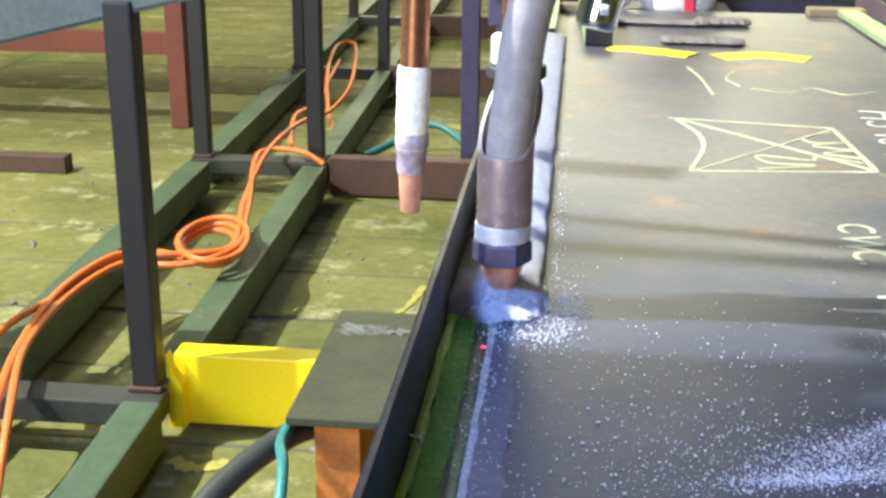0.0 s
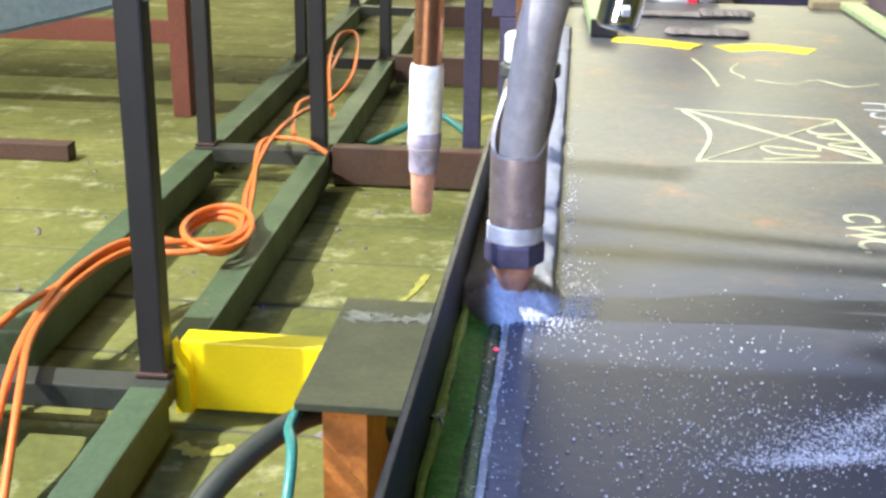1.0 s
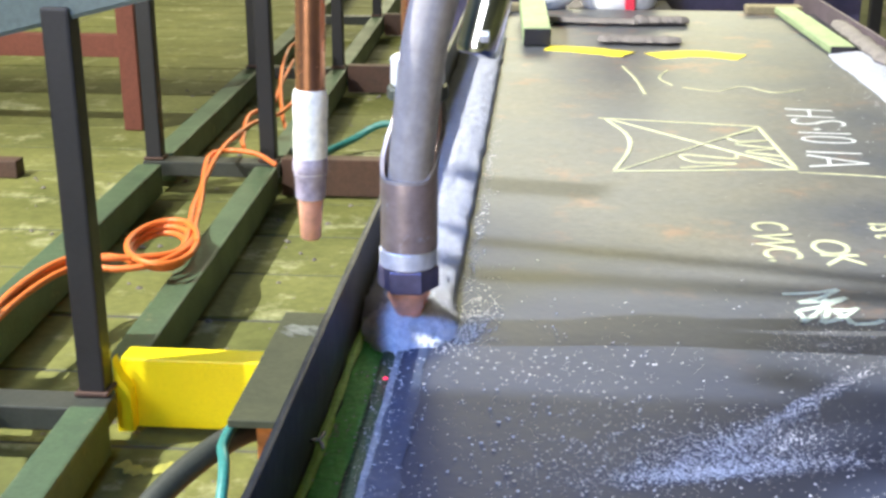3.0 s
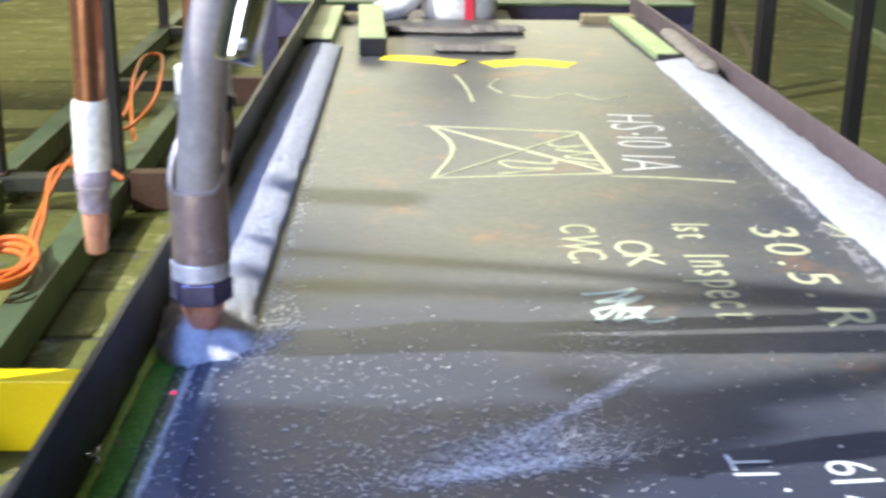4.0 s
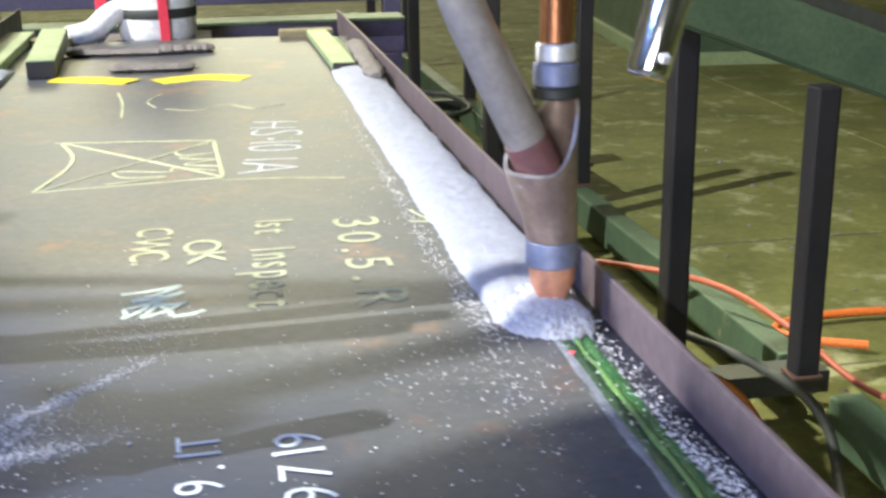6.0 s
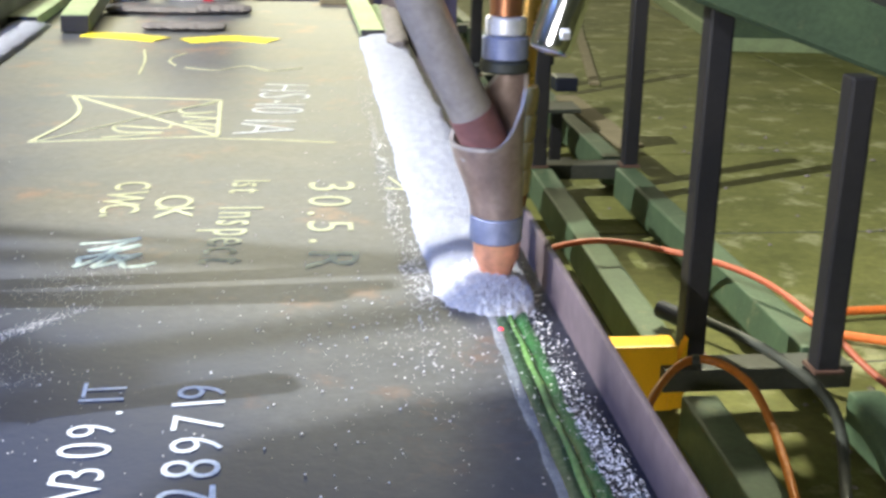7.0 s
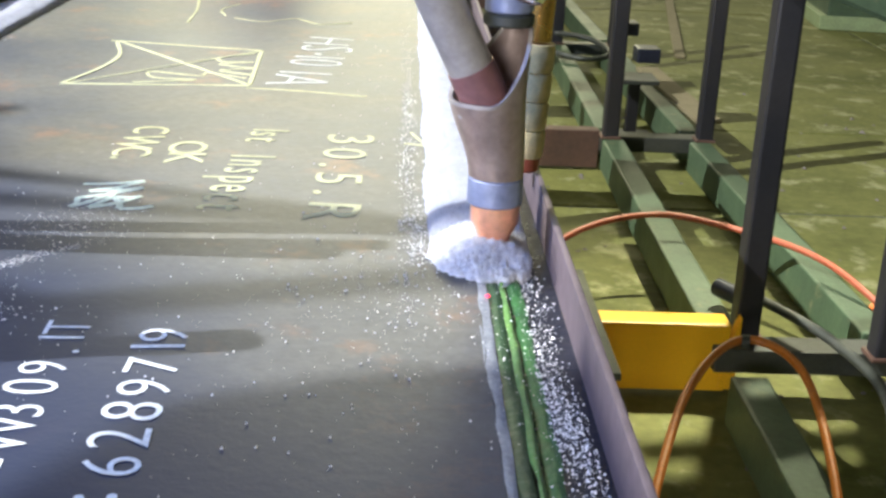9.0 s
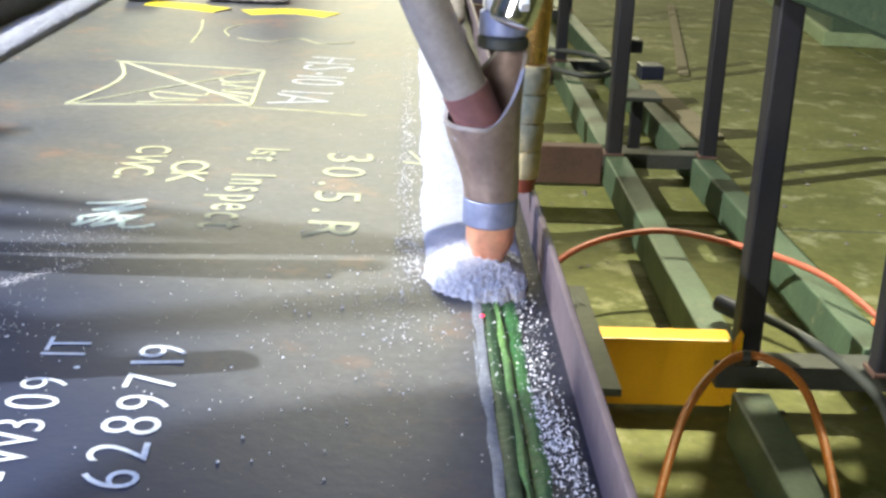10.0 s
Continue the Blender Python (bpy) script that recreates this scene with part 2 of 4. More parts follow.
# ---- shape helpers ----
def part(name, bm, material, parent=None, label=""):
    me = bpy.data.meshes.new(name)
    bm.normal_update()
    bm.to_mesh(me)
    bm.free()
    me.materials.append(material)
    ob = new(name, me)
    ob.parent = parent
    if label:
        tagged(ob, label)
    return ob


def thing(name, label, category, group="", kind="", at=(0, 0, 0)):
    ob = new(name)
    ob.empty_display_size = 0.05
    ob.location = at
    return tagged(ob, label, category, group, kind)


def smooth(ob, angle=40):
    ob.data.shade_smooth()
    ob.data.set_sharp_from_angle(angle=radians(angle))
    return ob


def frame_of(a, b, up=(0, 0, 1)):
    a, b = Vector(a), Vector(b)
    y = (b - a).normalized()
    x = y.cross(Vector(up))
    x = x.normalized() if x.length > 1e-4 else Vector((1, 0, 0))
    z = x.cross(y)
    m = Matrix((x, y, z)).transposed().to_4x4()
    m.translation = (a + b) / 2
    return m, (b - a).length


def add_bar(bm, a, b, w, h, bevel=0.004, up=(0, 0, 1)):
    m, length = frame_of(a, b, up)
    r = bmesh.ops.create_cube(bm, size=1, matrix=m @ Matrix.Diagonal((w, length, h, 1)))
    if bevel:
        es = {e for v in r["verts"] for e in v.link_edges}
        bmesh.ops.bevel(bm, geom=list(es), offset=bevel, segments=2, affect="EDGES", profile=0.6)
    return bm


def bar(a, b, w, h, bevel=0.004, up=(0, 0, 1)):
    return add_bar(bmesh.new(), a, b, w, h, bevel, up)


def box(x0, x1, y0, y1, z0, z1, bevel=0.003):
    bm = bmesh.new()
    r = bmesh.ops.create_cube(bm, size=1, matrix=Matrix.Translation(((x0 + x1) / 2, (y0 + y1) / 2, (z0 + z1) / 2)) @ Matrix.Diagonal((x1 - x0, y1 - y0, z1 - z0, 1)))
    if bevel:
        bmesh.ops.bevel(bm, geom=list(bm.edges), offset=bevel, segments=2, affect="EDGES", profile=0.6)
    return bm


def lathe(profile, axis_from=(0, 0, 0), axis_to=(0, 0, 1), seg=40, skew=(0.0, 0.0), skew_from=1e9, closed=True):
    """Rings of (radius, height) round an axis; above skew_from the rings lean by skew along x and y."""
    bm = bmesh.new()
    a, b = Vector(axis_from), Vector(axis_to)
    q = (b - a).to_track_quat("Z", "Y").to_matrix().to_4x4()
    m = Matrix.Translation(a) @ q
    rings = []
    for r, h in profile:
        ring = []
        for i in range(seg):
            an = 2 * math.pi * i / seg
            o = q @ Vector((r * math.cos(an), r * math.sin(an), 0))
            p = m @ Vector((0, 0, h)) + o
            if h > skew_from:
                p.z += skew[0] * o.x + skew[1] * o.y
            ring.append(bm.verts.new(p))
        rings.append(ring)
    for r0, r1 in zip(rings, rings[1:]):
        for i in range(seg):
            bm.faces.new((r0[i], r0[(i + 1) % seg], r1[(i + 1) % seg], r1[i]))
    if closed:
        bm.faces.new(list(reversed(rings[0])))
        bm.faces.new(rings[-1])
    return bm


def spline(points, n=12):
    pts = [Vector(p) for p in points]
    pts = [2 * pts[0] - pts[1]] + pts + [2 * pts[-1] - pts[-2]]
    out = []
    for i in range(1, len(pts) - 2):
        p0, p1, p2, p3 = pts[i - 1:i + 3]
        for k in range(n):
            t = k / n
            out.append(0.5 * ((2 * p1) + (p2 - p0) * t + (2 * p0 - 5 * p1 + 4 * p2 - p3) * t * t + (3 * p1 - p0 - 3 * p2 + p3) * t ** 3))
    return out + [pts[-2]]


def hose(points, radius, seg=12, n=10, bm=None):
    bm = bm or bmesh.new()
    pts = spline(points, n)
    prev, rings = Vector((0.3, 0.2, 1)), []
    for i, p in enumerate(pts):
        d = (pts[min(i + 1, len(pts) - 1)] - pts[max(i - 1, 0)]).normalized()
        u = (prev - d * prev.dot(d)).normalized()
        prev = u
        v = d.cross(u)
        rings.append([bm.verts.new(p + radius * (math.cos(2 * math.pi * k / seg) * u + math.sin(2 * math.pi * k / seg) * v)) for k in range(seg)])
    for r0, r1 in zip(rings, rings[1:]):
        for k in range(seg):
            bm.faces.new((r0[k], r0[(k + 1) % seg], r1[(k + 1) % seg], r1[k]))
    bm.faces.new(list(reversed(rings[0])))
    bm.faces.new(rings[-1])
    return bm


def ribbon(points, width, z=0.0005, n=8, seed=1, wobble=0.25):
    """A chalk stroke: a thin band with a ragged width, lying on the plate."""
    rnd = random.Random(seed)
    pts = spline([(x, y, 0) for x, y in points], n)
    bm = bmesh.new()
    rows = []
    base_z = z * (1 + 0.08 * (seed % 9))
    for i, p in enumerate(pts):
        z = base_z * (1 + 0.7 * i / len(pts))
        d = (pts[min(i + 1, len(pts) - 1)] - pts[max(i - 1, 0)]).normalized()
        s = Vector((-d.y, d.x, 0)) * width * 0.5 * (1 + wobble * (rnd.random() - 0.5) * 2)
        rows.append([bm.verts.new((q.x, q.y, zz)) for q, zz in ((p - s, 0.0), (p - s * 0.8, z), (p + s * 0.8, z), (p + s, 0.0))])
    for r0, r1 in zip(rows, rows[1:]):
        for k in range(3):
            bm.faces.new((r0[k + 1], r0[k], r1[k], r1[k + 1]))
    return bm


# ---- the hall ----
floor = part("floor", box(-9.2, 9.2, -9.2, 22.2, FLOOR - 0.3, FLOOR - 0.006, 0), M_JOINT)
tagged(floor, "dusty yellow-green concrete slab floor with dark joints", "floor", kind="structure")


def wall(name, x0, x1, y0, y1, z0, z1, m):
    return tagged(part(name, box(x0, x1, y0, y1, z0, z1, 0), m), "plain painted metal-clad hall wall", "wall", kind="structure")


wall("wall_west", -9.2, -9.0, -9.0, 22.0, FLOOR, 7.6, M_WALL)
wall("wall_east", 9.0, 9.2, -9.0, 22.0, FLOOR, 7.6, M_WALL)
wall("wall_south", -9.2, 9.2, -9.2, -9.0, FLOOR, 7.6, M_WALL)
wall("wall_north", -9.2, 9.2, 22.0, 22.2, FLOOR, 7.6, M_WALL)
tagged(part("ceiling", box(-9.2, 9.2, -9.2, 22.2, 7.6, 7.8, 0), M_ROOF), "plain sheet-metal hall roof", "ceiling", kind="structure")

# ---- the workpiece ----
XL, XR = -0.190, 0.557          # inner faces of the two edge plates
SL, SR = -0.152, 0.504          # the two weld lines
web = thing("web_plate", "dark mill-scale steel plate with chalk writing, on stools", "steel plate")
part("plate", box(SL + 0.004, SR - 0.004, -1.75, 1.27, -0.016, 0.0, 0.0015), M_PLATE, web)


def ledge(name, x0, x1, m, z=-0.002, label="", bulge=0.0015, rag=1.0):
    bm = bmesh.new()
    n = 160
    rnd = random.Random(sum(map(ord, name)) % 7 + 3)
    rows = []
    for i in range(n + 1):
        y = -1.75 + 3.0 * i / n
        row = []
        for k in range(5):
            f = k / 4
            x = x0 + (x1 - x0) * f + rag * ((rnd.random() - 0.5) * 0.002 + 0.0015 * noise.noise((y * 22, x0 * 90, k * 0.2)))
            row.append(bm.verts.new((x, y, z + bulge * math.sin(math.pi * f) + (rnd.random() - 0.5) * 0.001)))
        rows.append(row)
    for r0, r1 in zip(rows, rows[1:]):
        for k in range(4):
            bm.faces.new((r0[k], r0[k + 1], r1[k + 1], r1[k]))
    return smooth(part(name, bm, m, web, label), 80)


for side, s, xe in (("west", SL, XL), ("east", SR, XR)):
    o = 1 if side == "east" else -1
    a, b = sorted((s + 0.0 * o, xe))
    part("backing_strip", box(a - 0.002, b + 0.002, -1.75, 1.27, -0.02, -0.006, 0.001), M_BLACK, web, "scorched black backing strip")
    if side == "east":
        ledge("seam", s - 0.0075, s + 0.001, M_SEAM, -0.0002, "ground pale seam line", 0.0004, 0.35)
        ledge("root_bead", s + 0.001, s + 0.0105, M_ROOT, -0.0022)
        ledge("weld_ridge", s + 0.0105, s + 0.0155, M_RIDGE, -0.0015, "bright green ragged ridge")
        ledge("weld_bead", s + 0.016, s + 0.027, M_GREEN, -0.004, "green-tinged ragged weld bead")
    else:
        ledge("seam", s - 0.001, s + 0.004, M_SEAM, -0.0002, "ground pale seam line", 0.0004, 0.35)
        ledge("heat_tint", s + 0.0045, s + 0.024, M_TINT, 0.0006, "blue heat-tinted band beside the seam", 0.0003, 1.6)
        ledge("root_bead", s - 0.0115, s - 0.001, M_ROOT, -0.0030)
        ledge("weld_ridge", s - 0.0365, s - 0.030, M_LIME, -0.0015, "yellow-green ragged margin")
        ledge("weld_bead", s - 0.030, s - 0.0115, M_BRIGHTBEAD, -0.004, "green-tinged ragged weld bead")
    ep = tagged(part("edge_plate", box(min(xe, xe + 0.005 * o), max(xe, xe + 0.005 * o), -1.75, 1.5, -0.06, 0.032 if side == "east" else 0.058, 0.0015), M_EDGE if side == "east" else M_EDGEW),
                "purple-brown steel edge plate standing along the seam" if side == "east" else "blackened steel edge plate standing along the seam", "edge plate", "edge plates")

# chalk drawing
strokes = [
    ([(0.035, 0.157), (0.248, 0.122)], 0.006), ([(0.248, 0.122), (0.258, -0.1)], 0.009), ([(0.258, -0.1), (0.04, -0.127)], 0.006),
    ([(0.045, 0.15), (0.068, 0.06), (0.066, -0.02), (0.042, -0.125)], 0.009), ([(0.045, -0.125), (0.248, 0.118)], 0.006), ([(0.05, 0.15), (0.255, -0.095)], 0.006),
    ([(0.24, 0.10), (0.20, 0.06), (0.21, 0.035), (0.246, 0.04)], 0.006), ([(0.246, 0.04), (0.205, 0.02), (0.25, 0.0)], 0.006), ([(0.25, 0.0), (0.212, -0.02), (0.252, -0.04)], 0.006),
    ([(0.25, -0.06), (0.2, -0.035), (0.19, -0.055), (0.13, -0.04), (0.14, -0.075), (0.19, -0.08), (0.12, -0.105)], 0.006),
    ([(0.256, -0.113), (0.32, -0.12), (0.40, -0.138)], 0.004),
    ([(0.092, 0.56), (0.106, 0.45), (0.112, 0.325)], 0.007), ([(0.165, 0.53), (0.145, 0.46), (0.16, 0.40)], 0.005),
    ([(0.175, 0.385), (0.225, 0.36), (0.27, 0.40), (0.31, 0.355), (0.36, 0.38)], 0.004),
    ([(0.452, -0.30), (0.47, -0.36)], 0.004), ([(0.445, -0.345), (0.478, -0.355)], 0.004),
]
for i, (p, w) in enumerate(strokes):
    part("chalk_stroke", ribbon(p, w * 0.64, seed=i), M_CHALK, web)
scribble = [(0.165, -0.52), (0.215, -0.505), (0.175, -0.54), (0.218, -0.525), (0.17, -0.56), (0.17, -0.585), (0.2, -0.53), (0.185, -0.585), (0.222, -0.55), (0.2, -0.555), (0.21, -0.585), (0.236, -0.575)]
for i, (a, b) in enumerate(zip(scribble, scribble[1:])):
    mid = ((a[0] + b[0]) / 2 + 0.003, (a[1] + b[1]) / 2 - 0.002)
    part("chalk_scribble", ribbon([a, mid, b], 0.0052, 0.0004, seed=45 + i), M_CHALKG, web, "pale green illegible chalk scribble")


def writing(body, x, y, size, turn, m, squeeze=1.0, bold=0.0, step=0.62):
    """Hand-set characters along a line; turn is the reading direction."""
    rnd = random.Random(body)
    d = Vector((math.cos(radians(turn)), math.sin(radians(turn)), 0))
    at = Vector((x, y, 0.0005))
    for ch in body:
        if ch != " ":
            c = bpy.data.curves.new("letter", "FONT")
            c.body, c.size, c.offset, c.extrude, c.resolution_u = ch, size * (0.94 + 0.12 * rnd.random()), bold, 0.00015, 3
            t = bpy.data.objects.new("letter_source", c)
            scene.collection.objects.link(t)
            bpy.context.view_layer.update()
            me = bpy.data.meshes.new_from_object(t.evaluated_get(bpy.context.evaluated_depsgraph_get()))
            bpy.data.objects.remove(t)
            me.materials.clear()
            me.materials.append(m)
            ob = new("letter", me)
            ob.parent = web
            off = Vector((-d.y, d.x, 0)) * size * 0.06 * (rnd.random() - 0.5)
            ob.matrix_local = Matrix.Translation(at + off) @ pose(0, 0, 0, 0, 0, turn + 9 * (rnd.random() - 0.5)) @ Matrix.Diagonal((squeeze, 1, 1, 1))
            tagged(ob, "handwritten character " + ch)
        at += d * size * squeeze * (0.36 if ch in ".:1I-" else 0.95 if ch == "W" else step)


writing("HS", 0.306, 0.250, 0.108, -96, M_CHALKW, 0.9, -0.0027, 0.7)
writing("101A", 0.298, 0.115, 0.108, -96, M_CHALKW, 0.9, -0.0027, 0.72)
writing(".", 0.322, 0.122, 0.10, -96, M_CHALKW, 0.9, -0.001)
writing("1st", 0.287, -0.300, 0.058, -91, M_CHALK, 0.85, 0.0001, 0.5)
writing("Inspect", 0.280, -0.408, 0.066, -92, M_CHALK, 0.74, 0.0001, 0.56)
writing("30.5.R", 0.366, -0.315, 0.066, -90, M_CHALK, 1.35, -0.0001)
writing("CWC.", 0.168, -0.312, 0.054, -90, M_CHALK, 0.9, 0.0002, 0.72)
writing("OK", 0.220, -0.362, 0.052, -92, M_CHALK, 1.2, 0.0003, 0.7)
writing(":", 0.309, -1.034, 0.045, 93, M_CHALKW, 1.0)
writing("6289719", 0.3135, -1.012, 0.048, 91, M_CHALKW, 1.02, -0.0005, 0.60)
writing("-W309.1T", 0.2525, -1.006, 0.044, 92, M_CHALKW, 0.93, -0.0005, 0.68)

# yellow paint marks and things at the far end of the plate
for i, (p, w) in enumerate((([(-0.035, 0.74), (0.03, 0.72), (0.11, 0.675)], 0.06), ([(0.15, 0.665), (0.23, 0.70), (0.31, 0.665)], 0.065))):
    part("paint_mark", ribbon(p, w, 0.0008, seed=80 + i, wobble=0.1), M_YMARK, web, "bright yellow paint mark")


def lump(name, a, b, w, h, m, label, category, group, seed):
    bm = bmesh.new()
    n, k = 26, 10
    rnd = random.Random(seed)
    a, b = Vector(a), Vector(b)
    d = (b - a).normalized()
    s = Vector((-d.y, d.x, 0))
    rows = []
    for i in range(n + 1):
        f = i / n
        taper = min(1, 6 * f + 0.55, 6 * (1 - f) + 0.55) * (0.85 + 0.3 * rnd.random())
        c = a + (b - a) * f
        rows.append([bm.verts.new(c + s * (w * 0.5 * taper * math.cos(2 * math.pi * q / k)) + Vector((0, 0, h * 0.5 + h * 0.5 * taper * math.sin(2 * math.pi * q / k) * (0.9 + 0.2 * rnd.random())))) for q in range(k)])
    for r0, r1 in zip(rows, rows[1:]):
        for q in range(k):
            bm.faces.new((r0[q], r0[(q + 1) % k], r1[(q + 1) % k], r1[q]))
    bm.faces.new(list(reversed(rows[0])))
    bm.faces.new(rows[-1])
    return tagged(smooth(part(name, bm, m), 50), label, category, group)


lump("slag_strip", (-0.045, 1.05, 0.0), (0.16, 1.03, 0.0), 0.05, 0.014, M_SLAG, "long grey strip of broken slag on the plate", "slag", "slag strips", 1)
lump("slag_strip", (0.14, 1.04, 0.0), (0.255, 1.05, 0.0), 0.055, 0.018, M_SLAG, "short thick grey strip of slag on the plate", "slag", "slag strips", 2)
lump("slag_strip", (0.06, 0.81, 0.0), (0.215, 0.80, 0.0), 0.06, 0.014, M_SLAG, "grey strip of slag beside the yellow marks", "slag", "slag strips", 3)


def run_off_tab(a, b, w, h, label):
    t = thing("run_off_tab", label, "steel tab", "run-off tabs")
    part("tab_plate", bar(a, b, w, h, 0.003), M_TAB, t)
    a2, b2 = Vector(a), Vector(b)
    part("tab_edge", bar(a2 - (b2 - a2).normalized() * 0.004, a2, w * 0.96, h * 0.9, 0.001), M_POST, t, "dark sawn end")
    return t


run_off_tab((-0.055, 0.75, 0.018), (-0.070, 1.12, 0.034), 0.052, 0.034, "pale green flat tab leaning on the plate")
run_off_tab((-0.17, 0.82, 0.012), (-0.17, 1.30, 0.016), 0.07, 0.02, "pale green flat tab at the end of the seam")
run_off_tab((0.490, 0.70, 0.010), (0.482, 1.24, 0.011), 0.045, 0.014, "pale green flat tab at the end of the seam")
for x0, x1, y in ((-0.16, -0.05, 1.2), (0.40, 0.52, 1.21)):
    tagged(part("wood_block", box(x0, x1, y, y + 0.05, 0.0, 0.018, 0.003), M_WOOD), "small pale timber block on the plate end", "block", "wood blocks")

lump("slag_strip", (0.523, 0.50, 0.010), (0.541, 0.98, 0.006), 0.036, 0.022, M_SLAG, "curled grey slag strip along the edge plate", "slag", "slag strips", 4)

drum = thing("flux_drum", "white plastic flux drum with black bands and red straps", "drum")
DX, DY = 0.13, 1.36
tagged(part("drum_stand", box(DX - 0.12, DX + 0.12, 1.275, 1.47, -0.03, -0.004, 0.004), M_SLAG, drum), "grey stand plate")
smooth(part("drum_body", lathe([(0.082, 0), (0.088, 0.01), (0.088, 0.3), (0.08, 0.31)], (DX, DY, -0.004), (DX, DY, 1)), M_WHITE, drum))
for z in (0.045, 0.112, 0.2):
    smooth(part("band", lathe([(0.0885, 0), (0.0905, 0.003), (0.0905, 0.019), (0.0885, 0.022)], (DX, DY, z), (DX, DY, z + 1)), M_BLACKRUB, drum, "black rubber band"))
part("strap", bar((DX + 0.02, DY - 0.095, -0.002), (DX + 0.012, DY - 0.095, 0.32), 0.022, 0.005, 0.002, (0, 1, 0)), M_RED, drum, "red webbing strap")
part("strap", bar((DX - 0.12, DY - 0.03, 0.04), (DX - 0.125, DY - 0.02, 0.32), 0.024, 0.006, 0.002, (0, 1, 0)), M_RED, drum, "red webbing strap")
smooth(part("spout", hose([(DX - 0.19, DY - 0.1, 0.012), (DX - 0.14, DY - 0.08, 0.024), (DX - 0.1, DY - 0.05, 0.055), (DX - 0.05, DY, 0.07)], 0.026), M_WHITE, drum, "white curved spout"))

# flux lying on the finished seams
def flux_bed(name, x0, x1, y0, y1, h, seed, label):
    bm = bmesh.new()
    ny, nx = 240, 22
    noise.seed_set(seed)
    rows = []
    for i in range(ny + 1):
        y = y0 + (y1 - y0) * i / ny
        e0 = x0 + 0.004 * noise.noise((y * 9, seed, 0)) + 0.003 * noise.noise((y * 70, seed, 3))
        e1 = x1 + 0.004 * noise.noise((y * 16, seed, 9))
        end = min(1, (y1 - y) / 0.05, (y - y0) / 0.03 + 0.25)
        row = []
        for k in range(nx + 1):
            f = k / nx
            x = e0 + (e1 - e0) * f
            z = h * max(0, math.sin(math.pi * f)) ** 0.42 * (0.35 + 0.65 * max(0, end)) * (0.97 + 0.05 * noise.noise((x * 30, y * 9, seed)))
            z += 0.0030 * noise.noise((x * 260, y * 260, seed)) + 0.0016 * noise.noise((x * 90, y * 90, seed))
            row.append(bm.verts.new((x, y, (max(z, 0) - 0.001) if 0 < k < nx and 0 < i < ny else -0.008)))
        rows.append(row)
    for r0, r1 in zip(rows, rows[1:]):
        for k in range(nx):
            bm.faces.new((r0[k], r0[k + 1], r1[k + 1], r1[k]))
    return tagged(smooth(part(name, bm, M_FLUX), 80), label, "welding flux", "flux beds", "stuff")


flux_bed("flux_bed", 0.462, 0.546, -0.640, 0.70, 0.018, 3, "long bed of pale granular flux along the seam")
flux_bed("flux_bed", -0.1935, -0.112, -0.605, 0.85, 0.018, 5, "long bed of pale granular flux along the seam")


def grains(name, spots, seed, label, size=1.0):
    """Loose granules: spots of (count, x, y, spread x, spread y, turn, z)."""
    rnd = random.Random(seed)
    vs, fs = [], []
    for count, cx, cy, sx, sy, turn, z in spots:
        for _ in range(count):
            a, b = rnd.gauss(0, 1) * sx, rnd.gauss(0, 1) * sy
            c, s = math.cos(radians(turn)), math.sin(radians(turn))
            x, y = cx + a * c - b * s, cy + a * s + b * c
            if not XL + 0.004 < x < XR - 0.004:
                continue
            r = (0.00032 + 0.00085 * rnd.random() ** 3.5) * size
            o = len(vs)
            t = rnd.random() * 6.3
            for k in range(4):
                vs.append((x + r * math.cos(t + k * 1.57), y + r * math.sin(t + k * 1.57), z + r * 0.6))
            vs.append((x, y, z + 1.7 * r))
            vs.append((x, y, z))
            for k in range(4):
                fs.append((o + k, o + (k + 1) % 4, o + 4))
                fs.append((o + (k + 1) % 4, o + k, o + 5))
    me = bpy.data.meshes.new(name)
    me.from_pydata(vs, [], fs)
    me.materials.append(M_GRAIN)
    return tagged(new(name, me), label, "welding flux", "loose flux", "stuff")


grains("loose_flux", [
    (260, 0.44, -0.745, 0.035, 0.035, 0, 0), (300, 0.40, -0.82, 0.06, 0.11, 0, 0), (260, 0.25, -0.75, 0.13, 0.25, 0, 0),
    (1100, 0.535, -0.80, 0.008, 0.13, 0, -0.004), (1300, 0.540, -0.94, 0.007, 0.06, 6, -0.004), (260, 0.505, -0.8, 0.01, 0.12, 0, -0.001),
    (900, 0.448, -0.3, 0.005, 0.3, 0, 0), (160, 0.42, -0.1, 0.03, 0.3, 0, 0), (300, 0.456, -0.62, 0.006, 0.05, 0, 0),
    (800, -0.02, -0.76, 0.06, 0.09, 0, 0), (900, -0.145, -0.78, 0.010, 0.12, 0, 0), (900, 0.02, -0.86, 0.09, 0.06, 0, 0), (420, -0.105, -0.3, 0.004, 0.25, 0, 0),
    (260, -0.092, -0.58, 0.008, 0.04, 0, 0), (160, -0.178, -0.8, 0.003, 0.01, 0, -0.004),
    (700, 0.475, -0.63, 0.012, 0.03, 0, 0), (500, 0.505, -0.665, 0.018, 0.008, 0, 0), (500, -0.105, -0.62, 0.012, 0.025, 0, 0), (400, -0.135, -0.64, 0.018, 0.008, 0, 0),
], 11, "scattered white flux granules on the plate")
